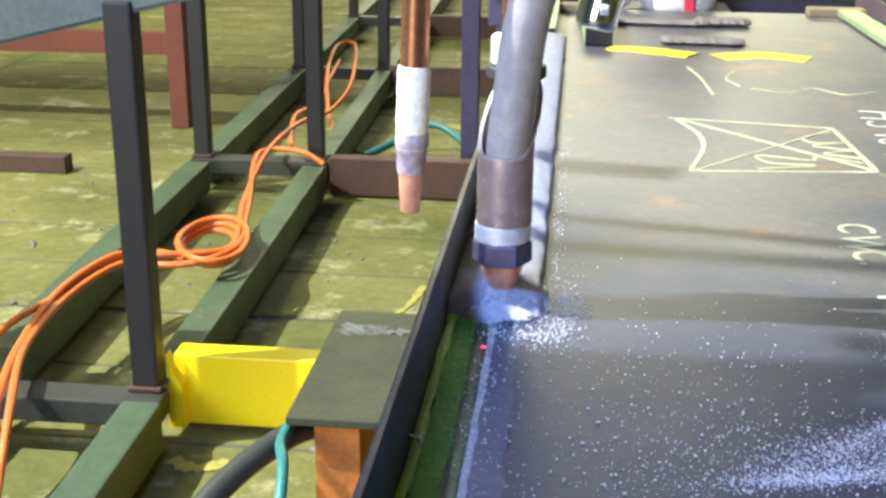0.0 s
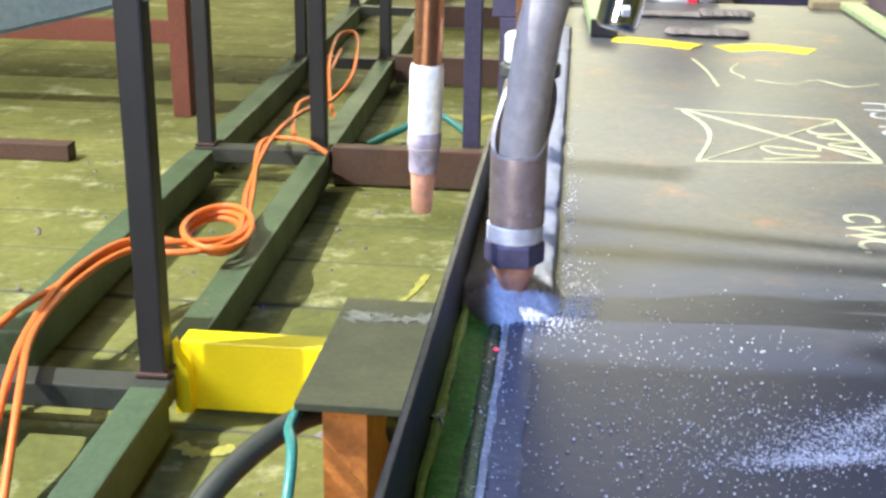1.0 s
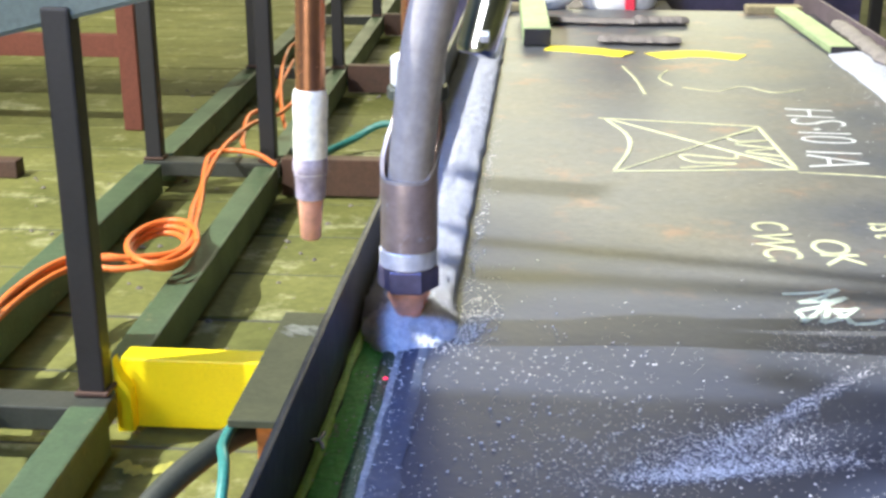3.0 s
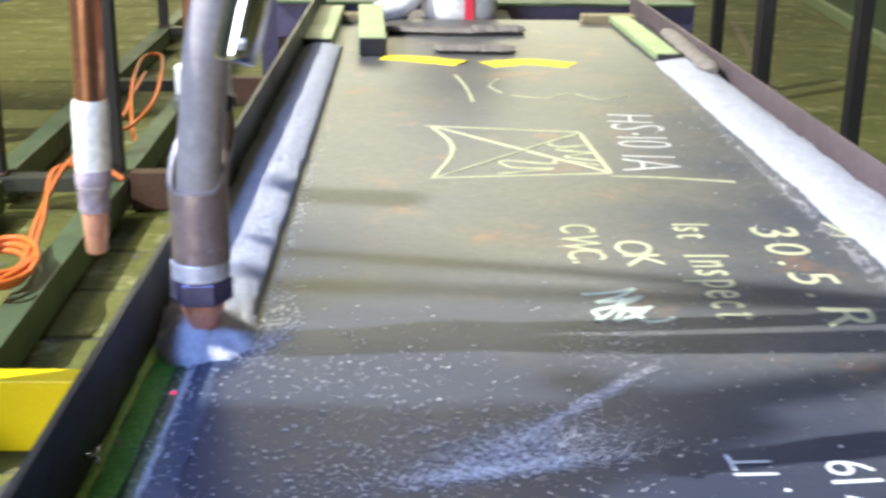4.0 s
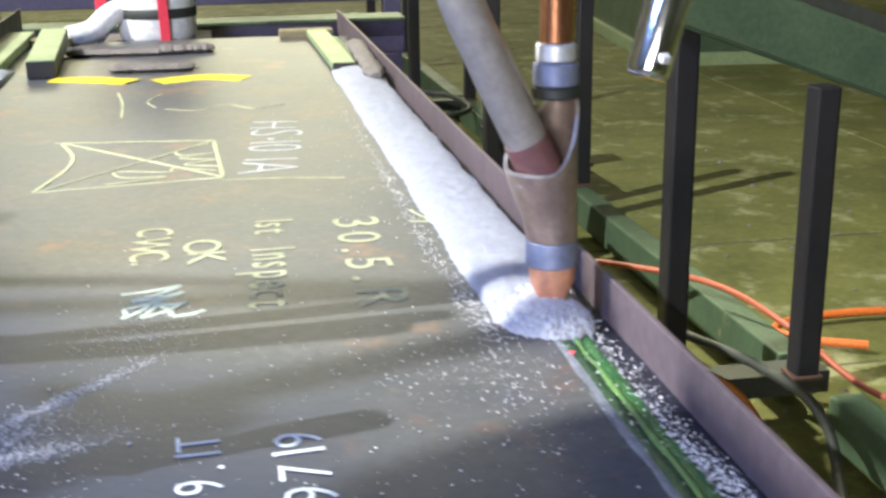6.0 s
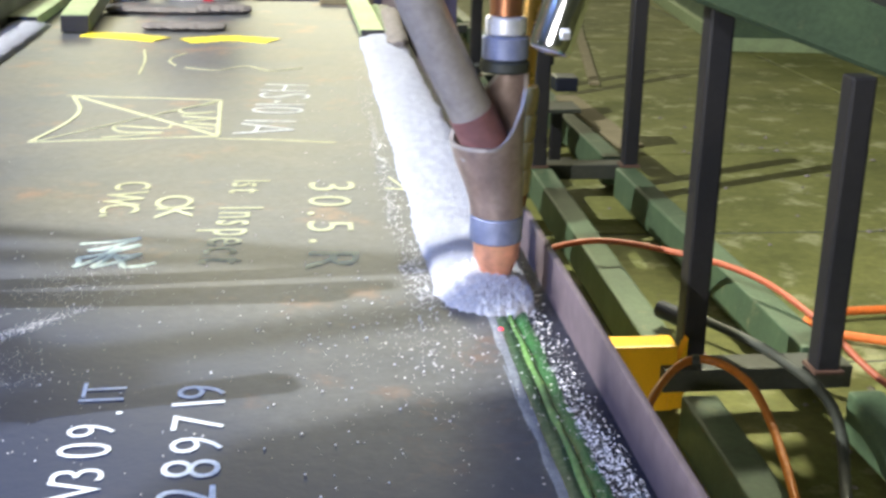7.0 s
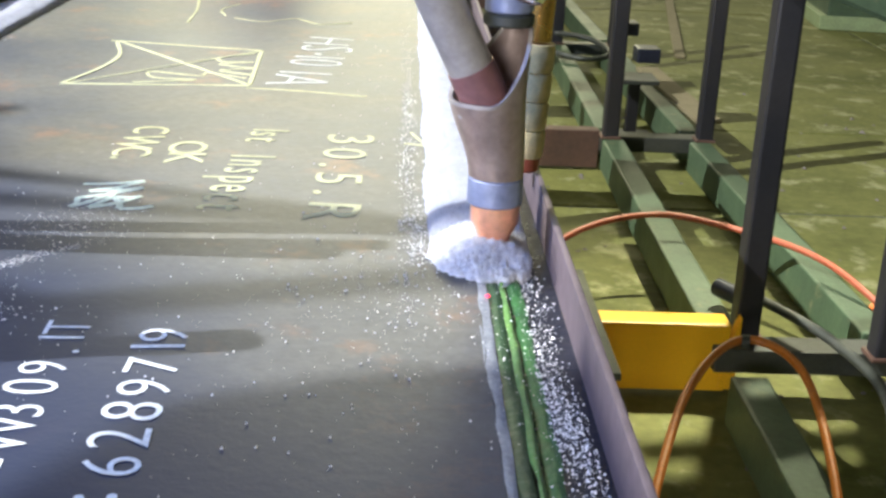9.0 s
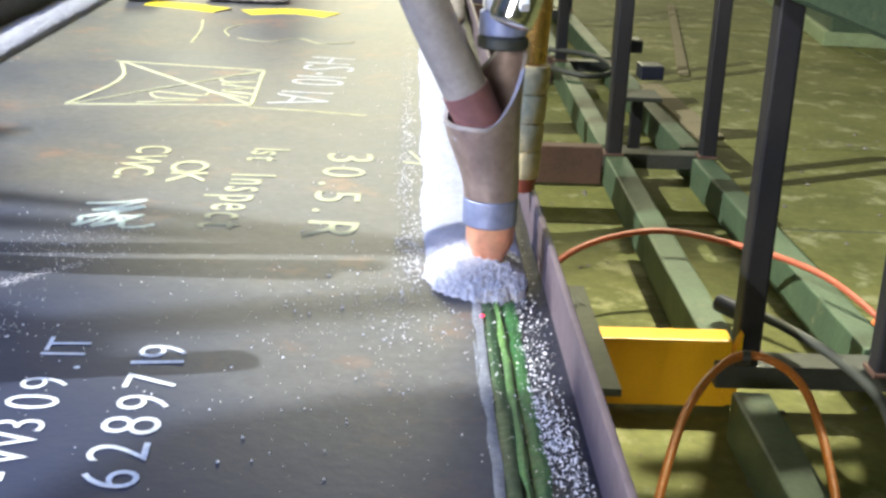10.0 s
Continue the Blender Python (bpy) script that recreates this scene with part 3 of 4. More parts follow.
grains("flux_streak", [
    (1700, 0.135, -0.745, 0.055, 0.004, 47, 0), (800, 0.05, -0.835, 0.035, 0.006, 20, 0), (3400, 0.080, -0.835, 0.045, 0.006, 14, 0), (2600, 0.085, -0.805, 0.038, 0.014, 22, 0), (700, 0.18, -0.62, 0.03, 0.02, 60, 0), (600, 0.09, -0.79, 0.05, 0.02, 30, 0),
], 12, "swept streaks of blue-white flux granules on the plate", 0.62)

# bright turnings caught beside the blackened edge plate
for k, (y, z) in enumerate(((-0.36, 0.012), (-0.40, 0.006), (-0.425, 0.010), (-0.47, 0.004), (-0.845, 0.012))):
    pts = [(-0.1835 + 0.004 * math.cos(a * 0.9), y + 0.006 * math.sin(a * 0.9) + 0.0012 * a, z - 0.004 + 0.0012 * a) for a in range(8)]
    tagged(smooth(part("metal_turning", hose(pts, 0.0012, 8, 5), M_CHROME), 80), "small bright curled metal turning beside the seam", "metal turning", "metal turnings")

# ---- stools under the workpiece ----
for x0, x1, xs in ((-0.505, -0.30, -0.43), (0.60, 0.785, 0.66)):
    st = thing("support_stool", "rusty steel stool with an olive-grey top plate on the concrete", "stool", "support stools")
    part("top_plate", box(x0, x1, 0.10, 0.54, -0.475, -0.462, 0.0015), M_STOOL, st)
    smear = part("chalk_smear", ribbon([(x0 + 0.02, 0.43), (x0 + 0.06, 0.47), (x0 + 0.10, 0.445), (x0 + 0.17, 0.46)], 0.035, 0.0006, seed=71, wobble=0.9), M_SMEAR, st, "pale chalk smear")
    smear.location.z = -0.4615
    part("upright", box(xs - 0.035, xs + 0.035, 0.115, 0.5, FLOOR + 0.012, -0.476, 0.002), M_RUST, st, "orange rusted upright")
    part("foot", box(x0 + 0.01, x1 - 0.01, 0.11, 0.53, FLOOR - 0.001, FLOOR + 0.011, 0.002), M_RUST, st)
for y in (-1.3, 0.3):
    tr = thing("trestle", "dark steel trestle under the plate", "trestle", "trestles")
    part("bearer", box(SL + 0.01, SR - 0.01, y - 0.04, y + 0.04, -0.10, -0.021, 0.003), M_BLUEBEAM, tr)
    for x in (0.06, 0.30):
        part("leg", box(x - 0.03, x + 0.03, y - 0.03, y + 0.03, FLOOR - 0.001, -0.101, 0.003), M_BLUEBEAM, tr)

# ---- the base frames ----
TOP, RH = -0.65, 0.10
rnd_y = (0.66, 2.33, 4.02, 5.70)
base = thing("base_frame", "green-painted steel floor frame with rails and crossbeams", "steel frame")
RAILS = {"inner_w": (-0.885, -0.927), "outer_w": (-1.262, -1.315), "inner_e": (1.110, 1.130), "outer_e": (1.440, 1.412)}


def rail_x(key, y):
    a, b = RAILS[key]
    return a + (b - a) * (y - 0.6) / 1.7


for key, w in (("inner_w", 0.075), ("outer_w", 0.08), ("inner_e", 0.072), ("outer_e", 0.070)):
    for y0, y1 in ((-1.2, 0.50), (0.72, 2.25), (2.39, 3.95), (4.09, 5.62), (5.78, 8.0)):
        z = TOP - RH / 2
        part("rail", bar((rail_x(key, y0), y0, z), (rail_x(key, y1), y1, z), w, RH, 0.007), M_RAIL, base)
for y in rnd_y:
    for a, b in (("outer_w", "inner_w"), ("inner_e", "outer_e")):
        w = y - 0.13 if y < 1 and a == "outer_w" else y
        part("tie", bar((rail_x(a, y) - 0.035, w, TOP - 0.028), (rail_x(b, y) + 0.035, w, TOP - 0.028), 0.075, 0.05, 0.004), M_DARKRAIL, base)
for y in rnd_y[1:]:
    part("crossbeam", bar((rail_x("inner_w", y) + 0.04, y, TOP - 0.05), (rail_x("inner_e", y) - 0.035, y, TOP - 0.05), 0.06, 0.125, 0.004), M_RUSTBEAM, base, "brown primed crossbeam")
part("crossbeam", bar((-0.862, 0.66, -0.684), (0.12, 0.66, -0.684), 0.06, 0.15, 0.004), M_YELLOW, base, "bright yellow painted crossbeam")
part("crossbeam", bar((0.12, 0.68, -0.684), (1.11, 0.68, -0.684), 0.06, 0.145, 0.004), M_AMBER, base, "amber yellow painted crossbeam")


def post(x, y, top, name="post", w=0.054):
    p = thing(name, "blue-black square steel tube post welded to the floor frame", "post", "frame posts")
    part("tube", bar((x, y, TOP - 0.001), (x, y, top), w, w, 0.006, (0, 1, 0)), M_POST, p)
    part("weld_collar", bar((x, y, TOP - 0.001), (x, y, TOP + 0.008), w + 0.014, w + 0.014, 0.003, (0, 1, 0)), M_RUSTBEAM, p, "rusty weld collar")
    return p


SHIFT = {"inner_w": (-0.005, -0.09, 0.09), "outer_w": (0.0, 0.0, -0.05), "inner_e": (0.038, 0.035, 0.075), "outer_e": (-0.038, -0.055, -0.05)}
for y in rnd_y:
    for key, (sx, sy, near) in SHIFT.items():
        if key == "outer_w" and y < 1:
            continue
        post(rail_x(key, y) + (sx if y < 1 or "_w" in key else 0.018 if key == "outer_e" else -0.008), y + (sy if y < 1 else -0.06 if "_e" in key else 0.0), near if y < 1 else near + 0.06, w=0.050 if "_e" in key else 0.052)
# painted splash at the yellow ends
for x, y, o, m in ((-0.8645, 0.60, 1, M_YELLOW), (1.128, 0.655, -1, M_AMBER)):
    bm = bmesh.new()
    low = [bm.verts.new((x + a * o, y - 0.008, z)) for a, z in ((0, FLOOR + 0.02), (0.032, FLOOR + 0.02), (0.03, TOP - 0.01), (0.010, TOP + 0.02), (0, TOP + 0.055))]
    f = bm.faces.new(low)
    r = bmesh.ops.extrude_face_region(bm, geom=[f])
    bmesh.ops.translate(bm, verts=[v for v in r["geom"] if isinstance(v, bmesh.types.BMVert)], vec=(0, 0.03, 0))
    bmesh.ops.recalc_face_normals(bm, faces=bm.faces)
    tagged(part("gusset", bm, m, base), "yellow paint-splashed gusset")
# sloping arms on the post tops
arm = thing("side_arm", "green painted sloping channel arm on the posts", "steel arm", "side arms")
part("web_face", bar((1.08, 0.64, 0.142), (2.1, 0.64, -0.225), 0.012, 0.105, 0.002), M_RAIL, arm)
part("flange", bar((1.08, 0.675, 0.199), (2.1, 0.675, -0.168), 0.075, 0.01, 0.002), M_RAIL, arm)
part("flange", bar((1.08, 0.675, 0.085), (2.1, 0.675, -0.282), 0.075, 0.01, 0.002), M_RAIL, arm)
part("board", bar((1.05, 0.78, 0.19), (2.1, 0.78, -0.19), 0.11, 0.02, 0.003), M_WOOD, arm, "tan timber board")
part("rear_face", bar((1.1, 0.93, 0.2), (2.1, 0.93, -0.16), 0.012, 0.105, 0.002), M_DARKRAIL, arm)
arm = thing("side_arm", "grey-green painted sloping channel arm on the posts", "steel arm", "side arms")
part("web_face", bar((-0.62, 0.56, 0.19), (-1.7, 0.56, -0.075), 0.012, 0.11, 0.002), M_ARM, arm)
part("flange", bar((-0.62, 0.6, 0.247), (-1.7, 0.6, -0.018), 0.08, 0.01, 0.002), M_ARM, arm)
part("flange", bar((-0.62, 0.6, 0.133), (-1.7, 0.6, -0.132), 0.08, 0.01, 0.002), M_ARM, arm)

# beams across behind the plate's end
for y, z, x0, x1, h in ((1.62, -0.05, -0.32, 0.74, 0.085), (2.6, 0.0, -0.5, 0.9, 0.1)):
    bmn = thing("bearer_beam", "dark blue-purple steel bearer beam across the frame", "steel beam", "bearer beams")
    part("beam_web", bar((x0, y, z), (x1, y, z), 0.06, h, 0.004), M_BLUEBEAM, bmn)
    for x in (x0 + 0.05, x1 - 0.05):
        part("leg", bar((x, y, FLOOR), (x, y, z - h / 2), 0.06, 0.06, 0.004, (0, 1, 0)), M_BLUEBEAM, bmn)
    part("flange", box(x0, x1, y - 0.05, y + 0.07, z + h / 2 + 0.001, z + h / 2 + 0.009, 0.002), M_RAIL, bmn, "green top flange")

# ---- cables and hoses ----
cable = thing("cable_bundle", "bundle of orange rubber cables with a loose coil over the rails", "cable")
STRANDS = (
    [(-1.36, 0.30, -0.74), (-1.29, 0.50, -0.66), (-1.24, 0.69, -0.60), (-1.207, 0.89, -0.60), (-1.185, 1.10, -0.60), (-1.148, 1.172, -0.60), (-1.086, 1.215, -0.605), (-1.01, 1.185, -0.61)],
    [(-1.02, 0.14, -0.74), (-1.085, 0.385, -0.62), (-1.156, 0.61, -0.60), (-1.183, 0.894, -0.60), (-1.14, 1.113, -0.60), (-1.03, 1.127, -0.605), (-0.945, 1.17, -0.60), (-0.91, 1.30, -0.60), (-0.965, 1.558, -0.62), (-1.02, 1.805, -0.64), (-1.085, 2.129, -0.60), (-1.06, 2.245, -0.60), (-0.95, 2.215, -0.60), (-0.88, 2.19, -0.63)],
    [(-1.06, 0.12, -0.735), (-1.115, 0.40, -0.61), (-1.176, 0.64, -0.60), (-1.198, 0.90, -0.585), (-1.160, 1.13, -0.585), (-1.05, 1.16, -0.59), (-0.93, 1.24, -0.60), (-0.94, 1.40, -0.60), (-0.99, 1.60, -0.62), (-1.04, 1.83, -0.64), (-1.07, 2.22, -0.60), (-1.082, 2.70, -0.62), (-1.03, 3.02, -0.64), (-1.01, 3.38, -0.60), (-1.12, 4.08, -0.56), (-1.20, 4.06, -0.56), (-1.155, 3.61, -0.60), (-1.05, 3.1, -0.66), (-0.97, 2.83, -0.70)],
    [(-1.16, 3.9, -0.60), (-1.13, 3.5, -0.62), (-1.10, 3.15, -0.64), (-1.12, 2.85, -0.62), (-1.06, 2.50, -0.62), (-1.01, 2.30, -0.60)],
)
for points in STRANDS:
    smooth(part("cable", hose(points, 0.0082), M_ORANGE, cable), 80)
bm = bmesh.new()
for k in range(3):
    pts = [(-0.997 + 0.008 * k + (0.072 + 0.008 * k) * math.cos(a * 0.5236) - 0.03 * math.sin(a * 0.5236), 1.335 - 0.012 * k + (0.135 + 0.018 * k) * math.sin(a * 0.5236), -0.628 + 0.016 * k + 0.004 * math.sin(a)) for a in range(13)]
    hose(pts, 0.0082, bm=bm, n=5)
smooth(part("coil", bm, M_ORANGE, cable), 80)

h = thing("air_hose", "red-brown rubber hose lying across the floor frame", "hose", "hoses")
smooth(part("tube", hose([(0.72, 1.05, -0.74), (0.84, 1.17, -0.62), (1.06, 1.28, -0.59), (1.256, 1.222, -0.60), (1.402, 1.03, -0.60), (1.49, 0.83, -0.64), (1.62, 0.6, -0.73), (2.0, 0.3, -0.74)], 0.0078), M_REDHOSE, h), 80)
h = thing("orange_hose", "orange rubber hose arching over the inner rail", "hose", "hoses")
smooth(part("tube", hose([(0.80, -0.1, -0.74), (0.845, 0.06, -0.66), (0.945, 0.30, -0.58), (1.068, 0.44, -0.55), (1.154, 0.353, -0.57), (1.13, 0.07, -0.64), (1.08, -0.15, -0.74)], 0.0078), M_AMBERHOSE, h), 80)
smooth(part("clip", hose([(1.066, 0.438, -0.552), (1.080, 0.435, -0.5515)], 0.0125), M_BLACKRUB, h, "black hose clip"))
h = thing("orange_hose", "orange hose lying loose on the concrete", "hose", "hoses")
smooth(part("tube", hose([(1.75, 0.95, -0.747), (1.62, 1.02, -0.747), (1.58, 1.1, -0.747), (1.7, 1.16, -0.747), (2.0, 1.15, -0.747), (2.6, 1.0, -0.747)], 0.011), M_ORANGE, h), 80)
h = thing("black_cable", "black rubber welding cable with a connector", "cable", "hoses")
smooth(part("tube", hose([(1.16, 0.80, -0.61), (1.197, 0.759, -0.60), (1.281, 0.553, -0.60), (1.31, 0.34, -0.62), (1.25, 0.1, -0.72), (1.2, -0.3, -0.745)], 0.0105), M_BLACKRUB, h), 80)
smooth(part("connector", hose([(1.13, 0.855, -0.61), (1.165, 0.795, -0.61)], 0.02), M_BLACK, h, "black cable connector"))
h = thing("teal_hose", "teal rubber hose beside the support stool", "hose", "hoses")
smooth(part("tube", hose([(-0.47, -0.35, -0.74), (-0.475, -0.06, -0.50), (-0.507, 0.083, -0.49), (-0.492, 0.2, -0.5), (-0.42, 0.3, -0.55), (-0.3, 0.5, -0.74)], 0.0085), M_TEAL, h), 80)
h = thing("conduit", "thick dark grey rubber conduit sloping over the floor", "conduit", "hoses")
smooth(part("tube", hose([(-0.70, -0.35, -0.74), (-0.62, -0.08, -0.57), (-0.53, 0.12, -0.52), (-0.45, 0.25, -0.55), (-0.34, 0.42, -0.70)], 0.02), M_BLACKRUB, h), 80)
h = thing("blue_hose", "blue-green hose loop on the floor between the rails", "hose", "hoses")
smooth(part("tube", hose([(-0.85, 2.75, -0.745), (-0.75, 2.9, -0.72), (-0.62, 2.93, -0.66), (-0.5, 2.85, -0.7), (-0.42, 2.7, -0.745)], 0.014), M_TEAL, h), 80)

h = thing("grey_cable", "dark grey cable looped over the frame tie", "cable", "hoses")
smooth(part("tube", hose([(0.98, 4.05, -0.61), (1.12, 3.95, -0.60), (1.28, 3.88, -0.61), (1.34, 3.66, -0.63), (1.22, 3.50, -0.63), (1.06, 3.62, -0.62), (1.0, 3.8, -0.60), (0.92, 4.1, -0.64)], 0.012), M_BLACKRUB, h), 80)
smooth(part("plug", hose([(1.0, 4.03, -0.605), (0.93, 4.1, -0.62)], 0.02), M_BLACKRUB, h, "black cable plug"))
for x, y in ((1.49, 3.62), (1.52, 4.3)):
    tagged(part("clamp_block", box(x - 0.05, x + 0.05, y - 0.06, y + 0.06, TOP - 0.002, TOP + 0.06, 0.008), M_BLACK), "small black clamp block on the outer rail", "block", "clamp blocks")

# ---- loose things round the frames ----
tb = thing("iron_table", "red-oxide iron table frame standing on the concrete", "table")
part("apron", bar((-3.4, 3.23, -0.43), (-1.71, 3.23, -0.43), 0.05, 0.09, 0.004), M_REDIRON, tb)
part("leg", bar((-1.685, 3.23, FLOOR), (-1.685, 3.23, 0.2), 0.075, 0.075, 0.006, (0, 1, 0)), M_REDIRON, tb)
part("leg", bar((-3.4, 3.23, FLOOR), (-3.4, 3.23, 0.2), 0.075, 0.075, 0.006, (0, 1, 0)), M_REDIRON, tb)
part("tabletop", box(-3.5, -1.6, 3.15, 4.4, 0.2, 0.24, 0.004), M_REDIRON, tb)
tagged(part("steel_block", bar((-2.5, 2.49, FLOOR + 0.03), (-1.86, 2.49, FLOOR + 0.03), 0.07, 0.062, 0.005), M_RUSTBEAM), "rusty brown steel bar lying on the floor", "steel bar")
js = thing("jack_stand", "small steel T-shaped jack stand on the tie", "stand")
part("head", box(1.21, 1.36, 2.70, 2.86, -0.565, -0.55, 0.003), M_DARKRAIL, js)
part("stem", bar((1.285, 2.78, FLOOR), (1.285, 2.78, -0.566), 0.04, 0.04, 0.003, (0, 1, 0)), M_POST, js)
part("foot", box(1.21, 1.36, 2.72, 2.84, FLOOR - 0.001, FLOOR + 0.01, 0.003), M_POST, js)
tagged(part("flat_bar", bar((1.50, 2.50, TOP + 0.008), (1.45, 3.4, TOP + 0.010), 0.09, 0.014, 0.002), M_WOOD), "tan flat bar lying on the outer rail", "flat bar", "flat bars")
tagged(part("flat_bar", bar((1.80, 4.34, FLOOR + 0.008), (2.25, 6.9, FLOOR + 0.008), 0.05, 0.014, 0.002), M_WOOD), "pale flat bar lying on the concrete", "flat bar", "flat bars")
cab = thing("green_cabinet", "dark green machine cabinet standing on the concrete", "cabinet")
part("body", bar((3.28, 5.4, 0.3), (3.62, 8.6, 0.3), 0.8, 2.1, 0.01), M_RAIL, cab)
part("plinth", bar((3.27, 5.39, FLOOR + 0.04), (3.61, 8.61, FLOOR + 0.04), 0.86, 0.08, 0.004), M_TAB, cab)

# ---- welding heads ----
def step_between(x, a, b):
    f = min(1.0, max(0.0, (x - a) / (b - a)))
    return f * f * (3 - 2 * f)


def oblique_sleeve(z0, low, high, facing, shape, wall=0.0022, seg=56, rings=18):
    """A tube whose mouth is cut at a slant towards the angle facing; shape(z) gives its centre x, centre y and radius."""
    outer, inner, top = [], [], []
    for i in range(rings + 1):
        o, n = [], []
        for k in range(seg):
            a = 2 * math.pi * k / seg
            t = high - (high - low) * step_between(0.5 * (1 + math.cos(a - radians(facing))), 0.0, 0.88)
            z = z0 + (t - z0) * i / rings
            x, y, r = shape(z)
            o.append((x + r * math.cos(a), y + r * math.sin(a), z))
            n.append((x + (r - wall) * math.cos(a), y + (r - wall) * math.sin(a), z))
        outer.append(o)
        inner.append(n)
    tube, lip = bmesh.new(), bmesh.new()
    for rows, flip in ((outer, False), (inner[4:], True)):
        vs = [[tube.verts.new(p) for p in row] for row in rows]
        for r0, r1 in zip(vs, vs[1:]):
            for k in range(seg):
                q = (r0[k], r0[(k + 1) % seg], r1[(k + 1) % seg], r1[k])
                tube.faces.new(tuple(reversed(q)) if flip else q)
        if flip:
            tube.faces.new(vs[0])
    bands = []
    for grow, dz in ((0.0005, -0.0022), (0.0006, 0.0006), (-wall - 0.0002, 0.0006), (-wall - 0.0002, -0.0022)):
        row = []
        for k in range(seg):
            a = 2 * math.pi * k / seg
            x, y, z = outer[-1][k]
            row.append(lip.verts.new((x + grow * math.cos(a), y + grow * math.sin(a), z + dz)))
        bands.append(row)
    for r0, r1 in zip(bands, bands[1:]):
        for k in range(seg):
            lip.faces.new((r0[k], r0[(k + 1) % seg], r1[(k + 1) % seg], r1[k]))
    return tube, lip


def ring_on(t, name, z, r, h, m, label="", at=(0, 0), seg=40, bevel=0.0015):
    return part(name, lathe([(r - bevel, 0), (r, bevel), (r, h - bevel), (r - bevel, h)], (at[0], at[1], z), (at[0], at[1], z + 1), seg), m, t, label)


def flux_hose(t, points, ferrule, r):
    pts = [Vector(p) for p in points]
    smooth(part("hose_ferrule", hose([tuple(pts[0]), tuple(pts[0].lerp(pts[1], ferrule))], r + 0.0012, 28), M_FERRULE, t, "maroon ferrule"))
    smooth(part("flux_hose", hose([tuple(pts[0].lerp(pts[1], ferrule * 0.9))] + [tuple(p) for p in pts[1:]], r, 32), M_GREYHOSE, t, "smooth grey flux hose"))


def torch_with_nut(label, at):
    t = thing("flux_torch", label, "welding torch", "welding torches", at=at)
    smooth(part("nozzle_tip", lathe([(0.0075, 0.0), (0.0095, 0.001), (0.0105, 0.004), (0.0160, 0.0175), (0.0172, 0.021), (0.0172, 0.027)], (0, 0, 0.0115), (0, 0, 1)), M_COPPER, t, "copper nozzle tip"))
    ring_on(t, "collar", 0.0375, 0.0242, 0.0185, M_NUT, "blued hexagon nut", seg=6)
    smooth(ring_on(t, "band", 0.0562, 0.0226, 0.0150, M_BRIGHT, "bright steel band"))
    tube, lip = oblique_sleeve(0.0713, 0.128, 0.186, 262, lambda z: (0.001 + 0.006 * step_between(z, 0.13, 0.18), 0.012 * step_between(z, 0.12, 0.18), 0.0222))
    smooth(part("sleeve", tube, M_SLEEVE, t, "heat-stained steel sleeve with a slanted mouth"))
    smooth(part("sleeve_lip", lip, M_LIP, t, "grey cut lip"))
    smooth(ring_on(t, "clamp", 0.186, 0.0235, 0.010, M_BLACKRUB, "black clamp ring", (0.007, 0.012)))
    smooth(ring_on(t, "clamp_nut", 0.1965, 0.0205, 0.022, M_BRIGHT, "bright clamp nut", (0.007, 0.012)))
    smooth(part("wire_tube", lathe([(0.0125, 0.0), (0.0125, 0.35)], (0.007, 0.014, 0.219), (0.007, 0.02, 1.2)), M_COPPERROD, t, "polished copper wire tube"))
    flux_hose(t, [(0.001, 0.000, 0.108), (0.004, -0.005, 0.146), (0.010, -0.010, 0.199), (0.017, -0.016, 0.242), (0.036, -0.024, 0.32), (0.06, -0.03, 0.45)], 0.42, 0.0172)
    return t


def torch_with_ring(label, at):
    t = thing("flux_torch", label, "welding torch", "welding torches", at=at)
    smooth(part("nozzle_tip", lathe([(0.0085, 0.0), (0.0105, 0.001), (0.0120, 0.005), (0.0185, 0.019), (0.0187, 0.033)], (0.001, 0, 0.0105), (0, 0, 1)), M_COPPER, t, "copper nozzle tip"))
    smooth(ring_on(t, "collar", 0.0425, 0.0210, 0.0215, M_RING, "blue-grey ring"))

    def shape(z):
        up, back = step_between(z, 0.064, 0.128), step_between(z, 0.126, 0.176)
        return -0.0095 * up + 0.0125 * back, 0.004 * back, 0.0208 + 0.0078 * up - 0.0108 * back

    tube, lip = oblique_sleeve(0.0643, 0.122, 0.178, 226, shape)
    smooth(part("sleeve", tube, M_SLEEVE, t, "heat-stained steel sleeve with a slanted mouth"))
    smooth(part("sleeve_lip", lip, M_LIP, t, "grey cut lip"))
    smooth(ring_on(t, "clamp", 0.1765, 0.0188, 0.009, M_BLACKRUB, "black clamp ring", (0.003, 0.004)))
    smooth(ring_on(t, "clamp_nut", 0.186, 0.0178, 0.018, M_RING, "dull grey clamp nut", (0.003, 0.004)))
    smooth(ring_on(t, "clamp_cap", 0.2045, 0.0158, 0.014, M_BRIGHT, "bright clamp cap", (0.003, 0.004)))
    smooth(part("wire_tube", lathe([(0.0125, 0.0), (0.0125, 0.35)], (0.003, 0.006, 0.219), (0.003, 0.012, 1.2)), M_COPPERROD, t, "polished copper wire tube"))
    flux_hose(t, [(-0.003, -0.001, 0.106), (-0.0300, -0.009, 0.160), (-0.0545, -0.016, 0.209), (-0.085, -0.022, 0.28), (-0.12, -0.028, 0.42)], 0.76, 0.0168)
    return t


TL, TR = (-0.148, -0.575, 0.0), (0.513, -0.575, 0.0)
torch_w = torch_with_nut("submerged-arc torch with hexagon nut and grey flux hose", TL)
torch_e = torch_with_ring("submerged-arc torch with blue-grey ring and grey flux hose", TR)


